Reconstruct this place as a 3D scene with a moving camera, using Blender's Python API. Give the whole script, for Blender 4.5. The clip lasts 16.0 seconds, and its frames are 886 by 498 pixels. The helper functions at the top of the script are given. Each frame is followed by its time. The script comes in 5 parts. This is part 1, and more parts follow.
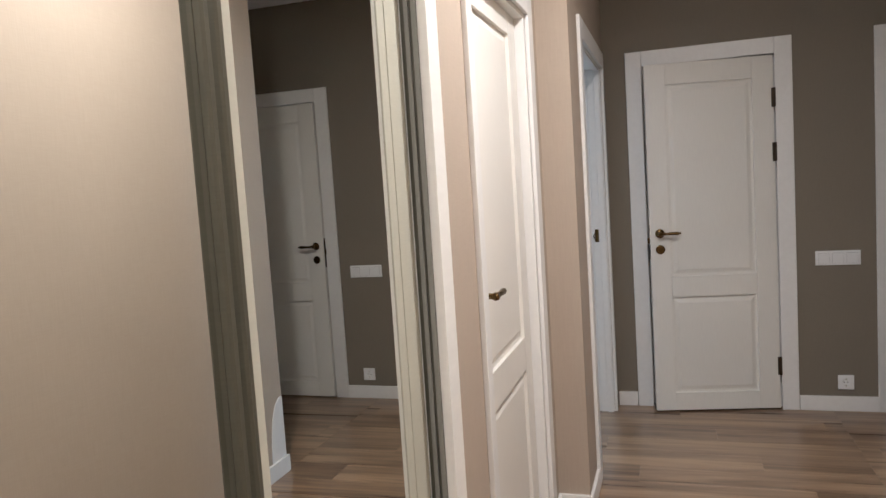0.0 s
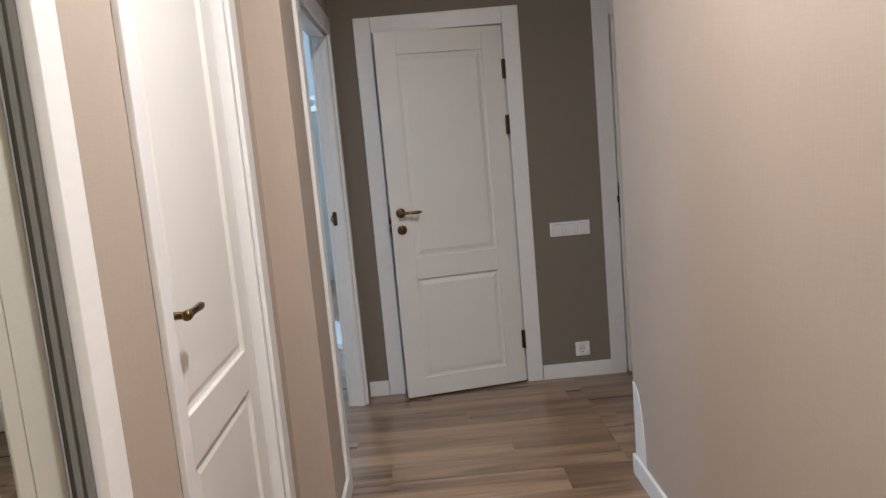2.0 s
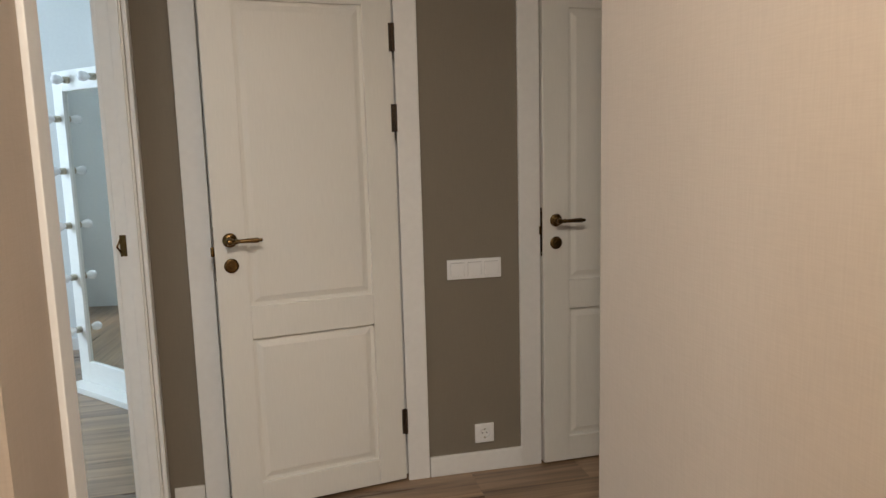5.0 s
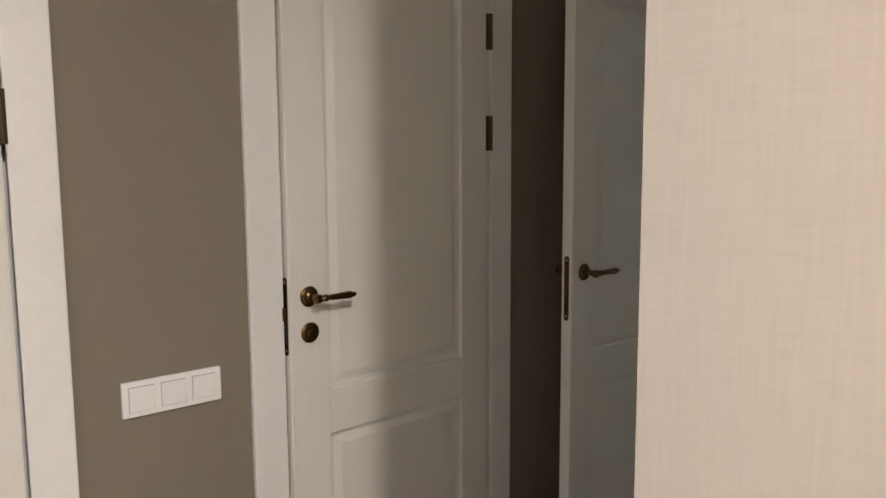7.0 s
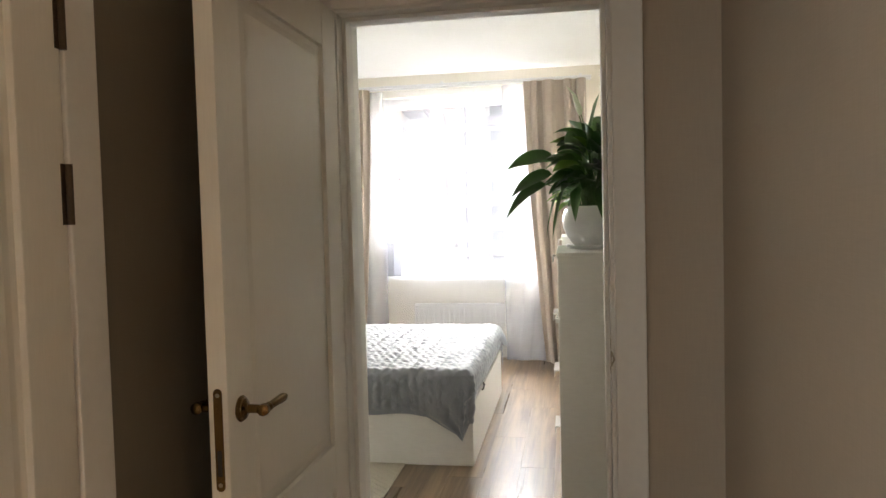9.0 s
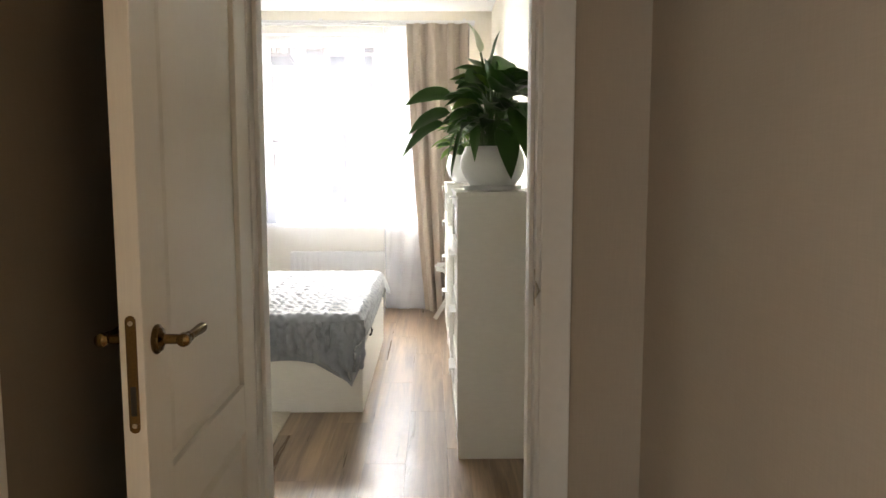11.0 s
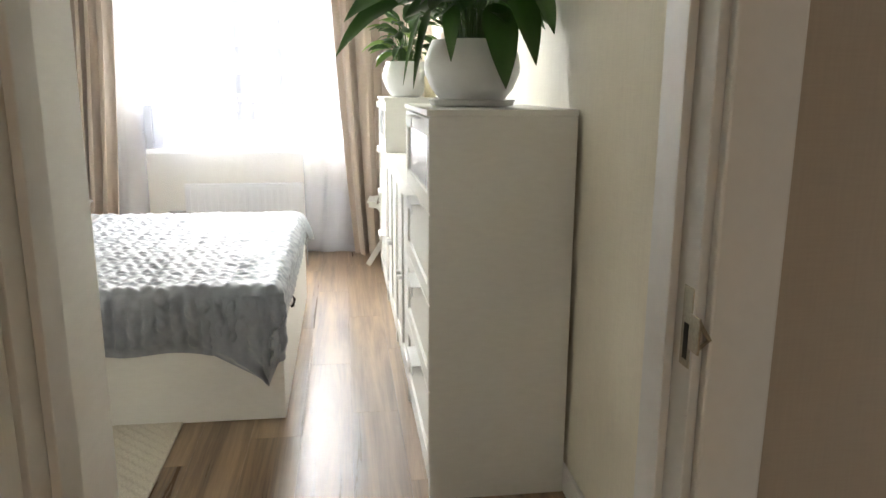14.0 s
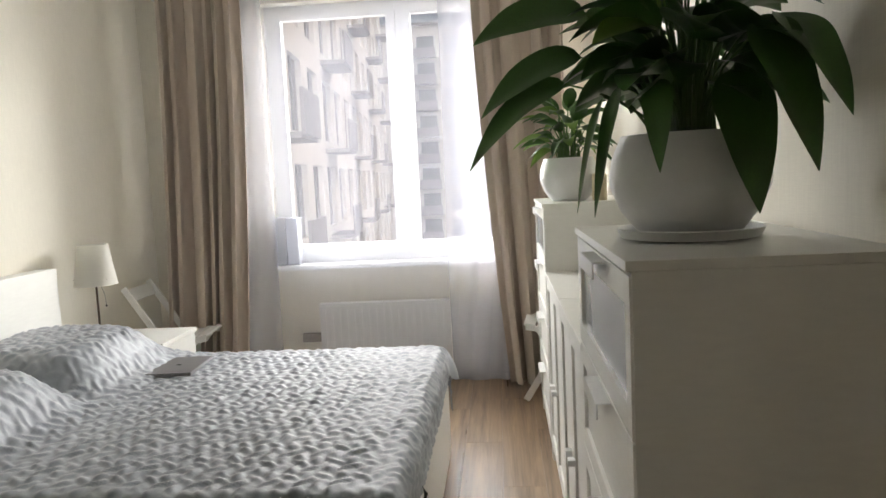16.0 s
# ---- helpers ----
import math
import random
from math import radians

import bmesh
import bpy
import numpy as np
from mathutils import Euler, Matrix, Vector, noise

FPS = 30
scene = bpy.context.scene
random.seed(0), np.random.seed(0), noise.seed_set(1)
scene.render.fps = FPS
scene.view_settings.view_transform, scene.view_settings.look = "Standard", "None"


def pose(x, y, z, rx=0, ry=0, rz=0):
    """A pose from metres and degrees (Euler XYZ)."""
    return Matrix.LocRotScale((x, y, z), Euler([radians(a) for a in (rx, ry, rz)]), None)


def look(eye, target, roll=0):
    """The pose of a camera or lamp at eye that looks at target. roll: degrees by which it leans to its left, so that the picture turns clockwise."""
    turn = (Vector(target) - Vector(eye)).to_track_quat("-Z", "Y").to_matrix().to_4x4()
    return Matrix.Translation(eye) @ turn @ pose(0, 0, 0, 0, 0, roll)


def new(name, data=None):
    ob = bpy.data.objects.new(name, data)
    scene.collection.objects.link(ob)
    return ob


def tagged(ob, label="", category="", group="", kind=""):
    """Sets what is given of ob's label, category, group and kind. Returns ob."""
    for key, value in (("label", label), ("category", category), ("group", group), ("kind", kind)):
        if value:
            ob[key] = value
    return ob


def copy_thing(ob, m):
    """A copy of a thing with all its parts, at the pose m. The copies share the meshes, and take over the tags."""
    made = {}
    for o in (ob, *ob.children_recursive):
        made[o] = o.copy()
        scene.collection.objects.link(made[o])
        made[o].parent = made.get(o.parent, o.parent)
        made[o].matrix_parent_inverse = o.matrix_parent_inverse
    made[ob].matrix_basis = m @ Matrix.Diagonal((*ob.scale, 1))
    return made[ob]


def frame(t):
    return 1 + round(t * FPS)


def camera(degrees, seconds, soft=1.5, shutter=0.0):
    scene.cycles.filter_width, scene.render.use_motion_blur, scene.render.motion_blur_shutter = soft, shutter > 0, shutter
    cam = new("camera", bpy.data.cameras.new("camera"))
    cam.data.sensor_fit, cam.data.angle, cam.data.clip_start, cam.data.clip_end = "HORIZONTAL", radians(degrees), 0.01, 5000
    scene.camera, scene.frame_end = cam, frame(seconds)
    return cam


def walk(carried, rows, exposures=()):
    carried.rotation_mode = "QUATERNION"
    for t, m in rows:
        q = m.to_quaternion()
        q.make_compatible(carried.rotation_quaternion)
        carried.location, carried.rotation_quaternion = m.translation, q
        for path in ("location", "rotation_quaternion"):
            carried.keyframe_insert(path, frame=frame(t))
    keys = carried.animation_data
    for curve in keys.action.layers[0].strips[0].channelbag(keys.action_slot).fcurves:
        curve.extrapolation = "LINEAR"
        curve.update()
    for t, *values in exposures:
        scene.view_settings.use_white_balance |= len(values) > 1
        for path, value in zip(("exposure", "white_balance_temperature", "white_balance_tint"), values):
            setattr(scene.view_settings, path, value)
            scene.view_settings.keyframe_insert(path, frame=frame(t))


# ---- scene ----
cam = camera(62.3, 16.0)

# light levels: sky, sun, corridor spot, daylight at the windows; the clip's exposure by time
SKY, SUN, SPOT, DAY, DAY_E = 0.10, 2.2, 57.0, 7800.0, 104.0
EXPOSURES = [(0, -0.5, 5450, 12), (1.5, -0.42, 5400, 12), (2, -0.58, 5350, 12), (3.2, -0.72, 5350, 12), (5.5, -0.25, 6300, 10), (7, 0.4, 5800, 10), (7.6, 0.75, 5400, 10), (8, 0.6, 6200, 11), (8.5, 0.65, 7200, 13), (9, 0.65, 7350, 14), (10.2, 0.65, 7500, 14), (12.5, 0.98, 7300, 14), (13.5, 0.9, 7200, 13), (14.5, 0.6, 7200, 12), (15, 0.3, 7350, 12), (15.6, -0.22, 7350, 13), (16, -0.36, 7350, 14)]
PATH = [
    (0, (-0.556, -4.505, 1.41), (-1.157, -2.605, 1.237), -3.7),
    (0.5, (-0.546, -4.44, 1.411), (-0.993, -2.503, 1.186), -4.0),
    (1, (-0.528, -4.349, 1.412), (-0.845, -2.393, 1.14), -4.4),
    (1.5, (-0.498, -4.242, 1.416), (-0.635, -2.271, 1.104), -4.9),
    (2, (-0.505, -4.093, 1.412), (-0.462, -2.114, 1.125), -5.1),
    (2.5, (-0.526, -3.925, 1.391), (-0.373, -1.945, 1.151), -3.6),
    (3, (-0.513, -3.802, 1.376), (-0.321, -1.824, 1.151), -1.9),
    (3.2, (-0.516, -3.741, 1.368), (-0.316, -1.764, 1.143), -1.3),
    (5.3, (-0.449, -2.643, 1.396), (0.069, -0.736, 1.087), -1.2),
    (5.5, (-0.446, -2.508, 1.397), (0.142, -0.622, 1.086), -0.8),
    (6, (-0.393, -2.184, 1.402), (0.41, -0.375, 1.111), -0.0),
    (6.5, (-0.354, -1.905, 1.397), (0.682, -0.215, 1.127), 0.4),
    (7, (-0.271, -1.648, 1.378), (1.012, -0.13, 1.154), -0.3),
    (7.5, (-0.207, -1.413, 1.382), (1.343, -0.167, 1.165), -0.9),
    (8, (-0.125, -1.189, 1.377), (1.65, -0.288, 1.184), -1.4),
    (8.5, (0.032, -1.01, 1.401), (1.936, -0.419, 1.247), -1.4),
    (9, (0.153, -0.868, 1.423), (2.122, -0.529, 1.334), -1.5),
    (9.5, (0.223, -0.744, 1.468), (2.217, -0.598, 1.431), -1.7),
    (10, (0.238, -0.705, 1.414), (2.236, -0.667, 1.35), -1.4),
    (12.3, (0.386, -0.689, 1.328), (2.351, -0.75, 0.961), 0.6),
    (12.5, (0.528, -0.653, 1.334), (2.493, -0.731, 0.966), 0.1),
    (13, (0.863, -0.619, 1.328), (2.821, -0.755, 0.948), 0.3),
    (13.5, (1.154, -0.582, 1.308), (3.099, -0.787, 0.892), 0.6),
    (14, (1.421, -0.572, 1.306), (3.356, -0.832, 0.874), 0.3),
    (14.5, (1.688, -0.586, 1.336), (3.635, -0.853, 0.964), -0.3),
    (15, (1.908, -0.573, 1.373), (3.878, -0.784, 1.096), -1.3),
    (15.5, (2.13, -0.564, 1.391), (4.116, -0.643, 1.171), -2.3),
    (16, (2.353, -0.611, 1.391), (4.337, -0.452, 1.196), -2.8),
]
walk(cam, [(t, look(eye, target, roll)) for t, eye, target, roll in PATH], EXPOSURES)

# ---- world and light ----
world = bpy.data.worlds.new("sky")
scene.world = world
world.use_nodes = True
sky = world.node_tree.nodes.new("ShaderNodeTexSky")
sky.sky_type = "NISHITA"
sky.sun_disc = False
sky.dust_density = 6.0
sky.sun_elevation = radians(40)
sky.sun_rotation = radians(208)
bg = world.node_tree.nodes["Background"]
bg.inputs["Strength"].default_value = SKY
world.node_tree.links.new(sky.outputs["Color"], bg.inputs["Color"])


def lamp(name, kind, power, color, m, **more):
    data = bpy.data.lights.new(name, kind)
    data.energy, data.color = power, color
    for key, value in more.items():
        if key == "size":
            data.size = value
        elif key == "size_y":
            data.size_y = value
        elif key == "shape":
            data.shape = value
        elif key == "angle":
            data.angle = value
    ob = new(name, data)
    ob.matrix_world = m
    return ob


lamp("sun", "SUN", SUN, (1.0, 0.95, 0.88), look((0, 0, 30), (9, 17, 12)), angle=radians(1.0))
# ceiling spots of the corridor, and lamps standing in for the sky's light at the two windows
lamp("ceiling_spot", "AREA", SPOT, (1.0, 0.86, 0.71), pose(-0.35, -2.60, 2.655), shape="DISK", size=0.11)
lamp("ceiling_spot", "AREA", SPOT * 0.9, (1.0, 0.86, 0.71), pose(-0.34, -4.75, 2.655), shape="DISK", size=0.11)
DAY_COLOR = (0.86, 0.94, 1.0)
# unseen panels added beyond the window, far brighter than the sky in view
lamp("bedroom_added_daylight_high", "AREA", DAY * 0.30, DAY_COLOR, look((12.5, 0.3, 5.4), (7.4, 0.2, 1.9)), shape="RECTANGLE", size=8.0, size_y=3.2)
lamp("bedroom_added_daylight_north", "AREA", DAY * 0.30, DAY_COLOR, look((13.0, 4.9, 3.0), (7.5, 0.2, 1.7)), shape="RECTANGLE", size=3.0, size_y=3.6)
lamp("bedroom_added_daylight_south", "AREA", DAY * 0.22, DAY_COLOR, look((13.0, -3.6, 3.0), (7.5, 0.2, 1.7)), shape="RECTANGLE", size=3.0, size_y=3.6)
lamp("side_room_daylight", "AREA", DAY_E, (0.72, 0.88, 1.0), look((-4.2, 1.05, 1.6), (0, 1.05, 1.5)), shape="RECTANGLE", size=1.2, size_y=1.5)


# ---- materials ----
def material(name, color, rough=0.6, metal=0.0, grain=(6.0, 6.0, 6.0), amount=0.12, fine=80.0, bump=0.05, spread=0.0, sheen=0.0, coat=0.0, blotch=1.3):
    """Base colour varied at two scales, with fine relief; spread varies it from object to object."""
    m = bpy.data.materials.new(name)
    m.use_nodes = True
    n, l = m.node_tree.nodes, m.node_tree.links
    b = n["Principled BSDF"]
    b.inputs["Roughness"].default_value, b.inputs["Metallic"].default_value = rough, metal
    b.inputs["Sheen Weight"].default_value = sheen
    b.inputs["Coat Weight"].default_value = coat
    b.inputs["Coat Roughness"].default_value = 0.15
    geo = n.new("ShaderNodeTexCoord")
    mp = n.new("ShaderNodeMapping")
    mp.inputs["Scale"].default_value = grain
    l.new(geo.outputs["Object"], mp.inputs["Vector"])
    a = n.new("ShaderNodeTexNoise")
    a.inputs["Scale"].default_value = fine / 8
    a.inputs["Detail"].default_value = 5
    l.new(mp.outputs["Vector"], a.inputs["Vector"])
    c = n.new("ShaderNodeTexNoise")
    c.inputs["Scale"].default_value = blotch
    c.inputs["Detail"].default_value = 3
    l.new(geo.outputs["Object"], c.inputs["Vector"])
    add = n.new("ShaderNodeMath")
    add.operation = "ADD"
    l.new(a.outputs["Fac"], add.inputs[0])
    l.new(c.outputs["Fac"], add.inputs[1])
    ramp = n.new("ShaderNodeMapRange")
    ramp.inputs["From Min"].default_value, ramp.inputs["From Max"].default_value = 0.6, 1.4
    ramp.inputs["To Min"].default_value, ramp.inputs["To Max"].default_value = 1 - amount, 1 + amount
    l.new(add.outputs[0], ramp.inputs["Value"])
    value = ramp.outputs["Result"]
    if spread:
        info = n.new("ShaderNodeObjectInfo")
        r2 = n.new("ShaderNodeMapRange")
        r2.inputs["To Min"].default_value, r2.inputs["To Max"].default_value = 1 - spread, 1 + spread
        l.new(info.outputs["Random"], r2.inputs["Value"])
        mul = n.new("ShaderNodeMath")
        mul.operation = "MULTIPLY"
        l.new(value, mul.inputs[0])
        l.new(r2.outputs["Result"], mul.inputs[1])
        value = mul.outputs[0]
    mix = n.new("ShaderNodeVectorMath")
    mix.operation = "SCALE"
    mix.inputs[0].default_value = color[:3]
    l.new(value, mix.inputs["Scale"])
    l.new(mix.outputs["Vector"], b.inputs["Base Color"])
    if bump:
        bp = n.new("ShaderNodeBump")
        bp.inputs["Strength"].default_value = bump
        bp.inputs["Distance"].default_value = 0.004
        l.new(a.outputs["Fac"], bp.inputs["Height"])
        l.new(bp.outputs["Normal"], b.inputs["Normal"])
    return m


def weave(name, color, amount=0.055):
    """Linen-like wallpaper: crossed threads, thicker upright, with broad uneven patches."""
    m = material(name, color, rough=0.75, grain=(16, 16, 1.0), amount=amount, fine=110, bump=0.07)
    n, l = m.node_tree.nodes, m.node_tree.links
    b = n["Principled BSDF"]
    base = b.inputs["Base Color"].links[0].from_socket
    tc = n.new("ShaderNodeTexCoord")
    mp = n.new("ShaderNodeMapping")
    mp.inputs["Scale"].default_value = (1.5, 1.5, 30)
    l.new(tc.outputs["Object"], mp.inputs["Vector"])
    t = n.new("ShaderNodeTexNoise")
    t.inputs["Scale"].default_value = 14
    t.inputs["Detail"].default_value = 4
    l.new(mp.outputs["Vector"], t.inputs["Vector"])
    r = n.new("ShaderNodeMapRange")
    r.inputs["From Min"].default_value, r.inputs["From Max"].default_value = 0.3, 0.7
    r.inputs["To Min"].default_value, r.inputs["To Max"].default_value = 0.975, 1.025
    l.new(t.outputs["Fac"], r.inputs["Value"])
    s = n.new("ShaderNodeVectorMath")
    s.operation = "SCALE"
    l.new(base, s.inputs[0])
    l.new(r.outputs["Result"], s.inputs["Scale"])
    l.new(s.outputs["Vector"], b.inputs["Base Color"])
    return m


def plank_material(name, dark, light, rough):
    """Oak laminate: long grain along x, broad streaks, tone from board to board."""
    m = bpy.data.materials.new(name)
    m.use_nodes = True
    n, l = m.node_tree.nodes, m.node_tree.links
    b = n["Principled BSDF"]
    b.inputs["Roughness"].default_value = rough
    b.inputs["Coat Weight"].default_value, b.inputs["Coat Roughness"].default_value = 0.35, 0.34
    tc, info = n.new("ShaderNodeNewGeometry"), n.new("ShaderNodeObjectInfo")
    mp = n.new("ShaderNodeMapping")
    mp.inputs["Scale"].default_value = (0.75, 15, 1)
    comb = n.new("ShaderNodeCombineXYZ")
    l.new(info.outputs["Random"], comb.inputs["Z"])
    sc = n.new("ShaderNodeVectorMath")
    sc.operation = "SCALE"
    sc.inputs["Scale"].default_value = 40
    l.new(comb.outputs["Vector"], sc.inputs[0])
    ad = n.new("ShaderNodeVectorMath")
    ad.operation = "ADD"
    l.new(tc.outputs["Position"], mp.inputs["Vector"])
    l.new(mp.outputs["Vector"], ad.inputs[0])
    l.new(sc.outputs["Vector"], ad.inputs[1])
    a = n.new("ShaderNodeTexNoise")
    a.inputs["Scale"].default_value = 1.0
    a.inputs["Detail"].default_value = 6
    a.inputs["Roughness"].default_value = 0.62
    a.inputs["Distortion"].default_value = 0.7
    l.new(ad.outputs["Vector"], a.inputs["Vector"])
    f = n.new("ShaderNodeTexNoise")
    f.inputs["Scale"].default_value = 9.0
    f.inputs["Detail"].default_value = 3
    l.new(ad.outputs["Vector"], f.inputs["Vector"])
    mx = n.new("ShaderNodeMath")
    mx.operation = "MULTIPLY_ADD"
    mx.inputs[1].default_value = 0.16
    l.new(f.outputs["Fac"], mx.inputs[0])
    l.new(a.outputs["Fac"], mx.inputs[2])
    rr = n.new("ShaderNodeMath")
    rr.operation = "MULTIPLY_ADD"
    rr.inputs[1].default_value = 0.12
    l.new(info.outputs["Random"], rr.inputs[0])
    l.new(mx.outputs[0], rr.inputs[2])
    ramp = n.new("ShaderNodeValToRGB")
    ramp.color_ramp.elements[0].position, ramp.color_ramp.elements[1].position = 0.47, 0.80
    ramp.color_ramp.elements[0].color, ramp.color_ramp.elements[1].color = (*dark, 1), (*light, 1)
    l.new(rr.outputs[0], ramp.inputs["Fac"])
    l.new(ramp.outputs["Color"], b.inputs["Base Color"])
    bp = n.new("ShaderNodeBump")
    bp.inputs["Strength"].default_value, bp.inputs["Distance"].default_value = 0.010, 0.001
    l.new(f.outputs["Fac"], bp.inputs["Height"])
    l.new(bp.outputs["Normal"], b.inputs["Normal"])
    rv = n.new("ShaderNodeMapRange")
    rv.inputs["To Min"].default_value, rv.inputs["To Max"].default_value = rough - 0.02, rough + 0.05
    l.new(a.outputs["Fac"], rv.inputs["Value"])
    l.new(rv.outputs["Result"], b.inputs["Roughness"])
    return m


def plain_glass(name):
    m = bpy.data.materials.new(name)
    m.use_nodes = True
    b = m.node_tree.nodes["Principled BSDF"]
    b.inputs["Transmission Weight"].default_value = 1.0
    b.inputs["Roughness"].default_value = 0.0
    b.inputs["IOR"].default_value = 1.45
    return m


def sheer(name, color, through_share, glow_share, gathers=False):
    """A thin woven cloth: part hole, part cloth that lets light scatter through; gathers: upright strips lie denser, most at the sides."""
    m = bpy.data.materials.new(name)
    m.use_nodes = True
    n, l = m.node_tree.nodes, m.node_tree.links
    out = n["Material Output"]
    n.remove(n["Principled BSDF"])
    hole = n.new("ShaderNodeBsdfTransparent")
    dif, tr = n.new("ShaderNodeBsdfDiffuse"), n.new("ShaderNodeBsdfTranslucent")
    dif.inputs["Color"].default_value = tr.inputs["Color"].default_value = (*color, 1)
    cloth, mix = n.new("ShaderNodeMixShader"), n.new("ShaderNodeMixShader")
    cloth.inputs["Fac"].default_value = glow_share
    l.new(dif.outputs[0], cloth.inputs[1])
    l.new(tr.outputs[0], cloth.inputs[2])
    mix.inputs["Fac"].default_value = 1 - through_share
    if gathers:
        geo, sep = n.new("ShaderNodeTexCoord"), n.new("ShaderNodeSeparateXYZ")
        l.new(geo.outputs["Object"], sep.inputs[0])
        stretch = n.new("ShaderNodeMapping")
        stretch.inputs["Scale"].default_value = (0, 3.4, 0.12)
        l.new(geo.outputs["Object"], stretch.inputs["Vector"])
        strips = n.new("ShaderNodeTexNoise")
        strips.inputs["Scale"].default_value, strips.inputs["Detail"].default_value = 2.0, 3
        l.new(stretch.outputs["Vector"], strips.inputs["Vector"])
        dense = n.new("ShaderNodeMapRange")
        dense.interpolation_type = "SMOOTHSTEP"
        dense.inputs["From Min"].default_value, dense.inputs["From Max"].default_value = 0.48, 0.72
        dense.inputs["To Min"].default_value, dense.inputs["To Max"].default_value = 0.0, 0.012
        l.new(strips.outputs["Fac"], dense.inputs["Value"])
        off, away = n.new("ShaderNodeMath"), n.new("ShaderNodeMath")
        off.operation, off.inputs[1].default_value = "SUBTRACT", 0.33
        away.operation = "ABSOLUTE"
        l.new(sep.outputs["Y"], off.inputs[0])
        l.new(off.outputs[0], away.inputs[0])
        sides = n.new("ShaderNodeMapRange")
        sides.interpolation_type = "SMOOTHSTEP"
        sides.inputs["From Min"].default_value, sides.inputs["From Max"].default_value = 0.50, 0.80
        sides.inputs["To Min"].default_value, sides.inputs["To Max"].default_value = 1 - through_share, 1 - through_share + 0.22
        l.new(away.outputs[0], sides.inputs["Value"])
        total = n.new("ShaderNodeMath")
        l.new(dense.outputs["Result"], total.inputs[0])
        l.new(sides.outputs["Result"], total.inputs[1])
        l.new(total.outputs[0], mix.inputs["Fac"])
    l.new(hole.outputs[0], mix.inputs[1])
    l.new(cloth.outputs[0], mix.inputs[2])
    l.new(mix.outputs[0], out.inputs["Surface"])
    return m


M_WALL_DARK = weave("taupe_linen_wallpaper", (0.205, 0.178, 0.135))
M_WALL_HALL = weave("beige_linen_wallpaper", (0.425, 0.358, 0.285))
M_WALL_BED = weave("cream_wallpaper", (0.84, 0.795, 0.685), 0.06)
M_WALL_E = material("pale_plaster", (0.74, 0.76, 0.75), 0.8, amount=0.04, bump=0.03)
M_CEIL = material("ceiling_paint", (0.90, 0.90, 0.885), 0.85, amount=0.03, bump=0.03)
M_DOOR = material("white_door_paint", (0.76, 0.745, 0.69), 0.38, grain=(40, 40, 2), amount=0.05, fine=60, bump=0.06)
M_TRIM = material("white_trim_paint", (0.78, 0.775, 0.75), 0.4, grain=(4, 4, 4), amount=0.04, bump=0.03)
M_WHITE = material("white_lacquer_board", (0.84, 0.835, 0.795), 0.35, grain=(3, 3, 12), amount=0.04, fine=50, bump=0.03)
M_PLASTIC = material("white_plastic", (0.80, 0.80, 0.79), 0.3, amount=0.02, bump=0.0)
M_BRASS = material("antique_brass", (0.15, 0.092, 0.036), 0.24, 1.0, grain=(30, 30, 30), amount=0.35, bump=0.06)
M_STEEL = material("worn_steel", (0.42, 0.38, 0.30), 0.35, 0.9, grain=(20, 20, 20), amount=0.25, bump=0.04)
M_HINGE = material("dark_bronze", (0.085, 0.06, 0.04), 0.4, 0.7, grain=(20, 20, 20), amount=0.25, bump=0.04)
M_BRUSH = material("grey_brush_seal", (0.24, 0.24, 0.22), 0.7, grain=(60, 60, 4), amount=0.2, bump=0.1)
M_SEAM = material("switch_seam", (0.42, 0.42, 0.42), 0.6, amount=0.0, bump=0.0)
M_DARK = material("dark_gap", (0.03, 0.026, 0.022), 0.8, amount=0.2, bump=0.0)
M_PROFILE = material("dark_olive_profile", (0.085, 0.082, 0.060), 0.35, 0.2, grain=(3, 3, 40), amount=0.1, bump=0.02)
M_PROFILE_PALE = material("cream_profile", (0.47, 0.465, 0.385), 0.45, 0.0, grain=(3, 3, 30), amount=0.05, bump=0.02)
M_FLOOR_HALL = plank_material("oak_laminate", (0.112, 0.066, 0.038), (0.38, 0.252, 0.148), 0.27)
M_FLOOR_SLAB = material("floor_slab", (0.08, 0.06, 0.045), 0.9, amount=0.1)
M_GLASS = plain_glass("clear_glass")
M_MIRROR = material("mirror_silver", (0.80, 0.81, 0.78), 0.0, 1.0, amount=0.0, bump=0.0)
M_POT = material("white_glazed_ceramic", (0.74, 0.75, 0.74), 0.3, amount=0.03, bump=0.01)
M_SOIL = material("potting_soil", (0.03, 0.022, 0.015), 0.95, amount=0.5, fine=200, bump=0.5)


# ---- building helpers ----
def shape():
    return bmesh.new()


def box(bm, x0, y0, z0, x1, y1, z1, bevel=0.0, m=None):
    """A box between two corners, with rounded edges if wanted; m moves it."""
    made = bmesh.ops.create_cube(bm, size=1.0)["verts"]
    for v in made:
        v.co = Vector(((x0 + x1) / 2 + v.co.x * (x1 - x0), (y0 + y1) / 2 + v.co.y * (y1 - y0), (z0 + z1) / 2 + v.co.z * (z1 - z0)))
    if bevel:
        edges = list({e for v in made for e in v.link_edges})
        made = bmesh.ops.bevel(bm, geom=edges, offset=bevel, segments=2, profile=0.6, affect="EDGES")["verts"]
        made = list({v for v in made})
    if m:
        bmesh.ops.transform(bm, matrix=m, verts=made)
    return made


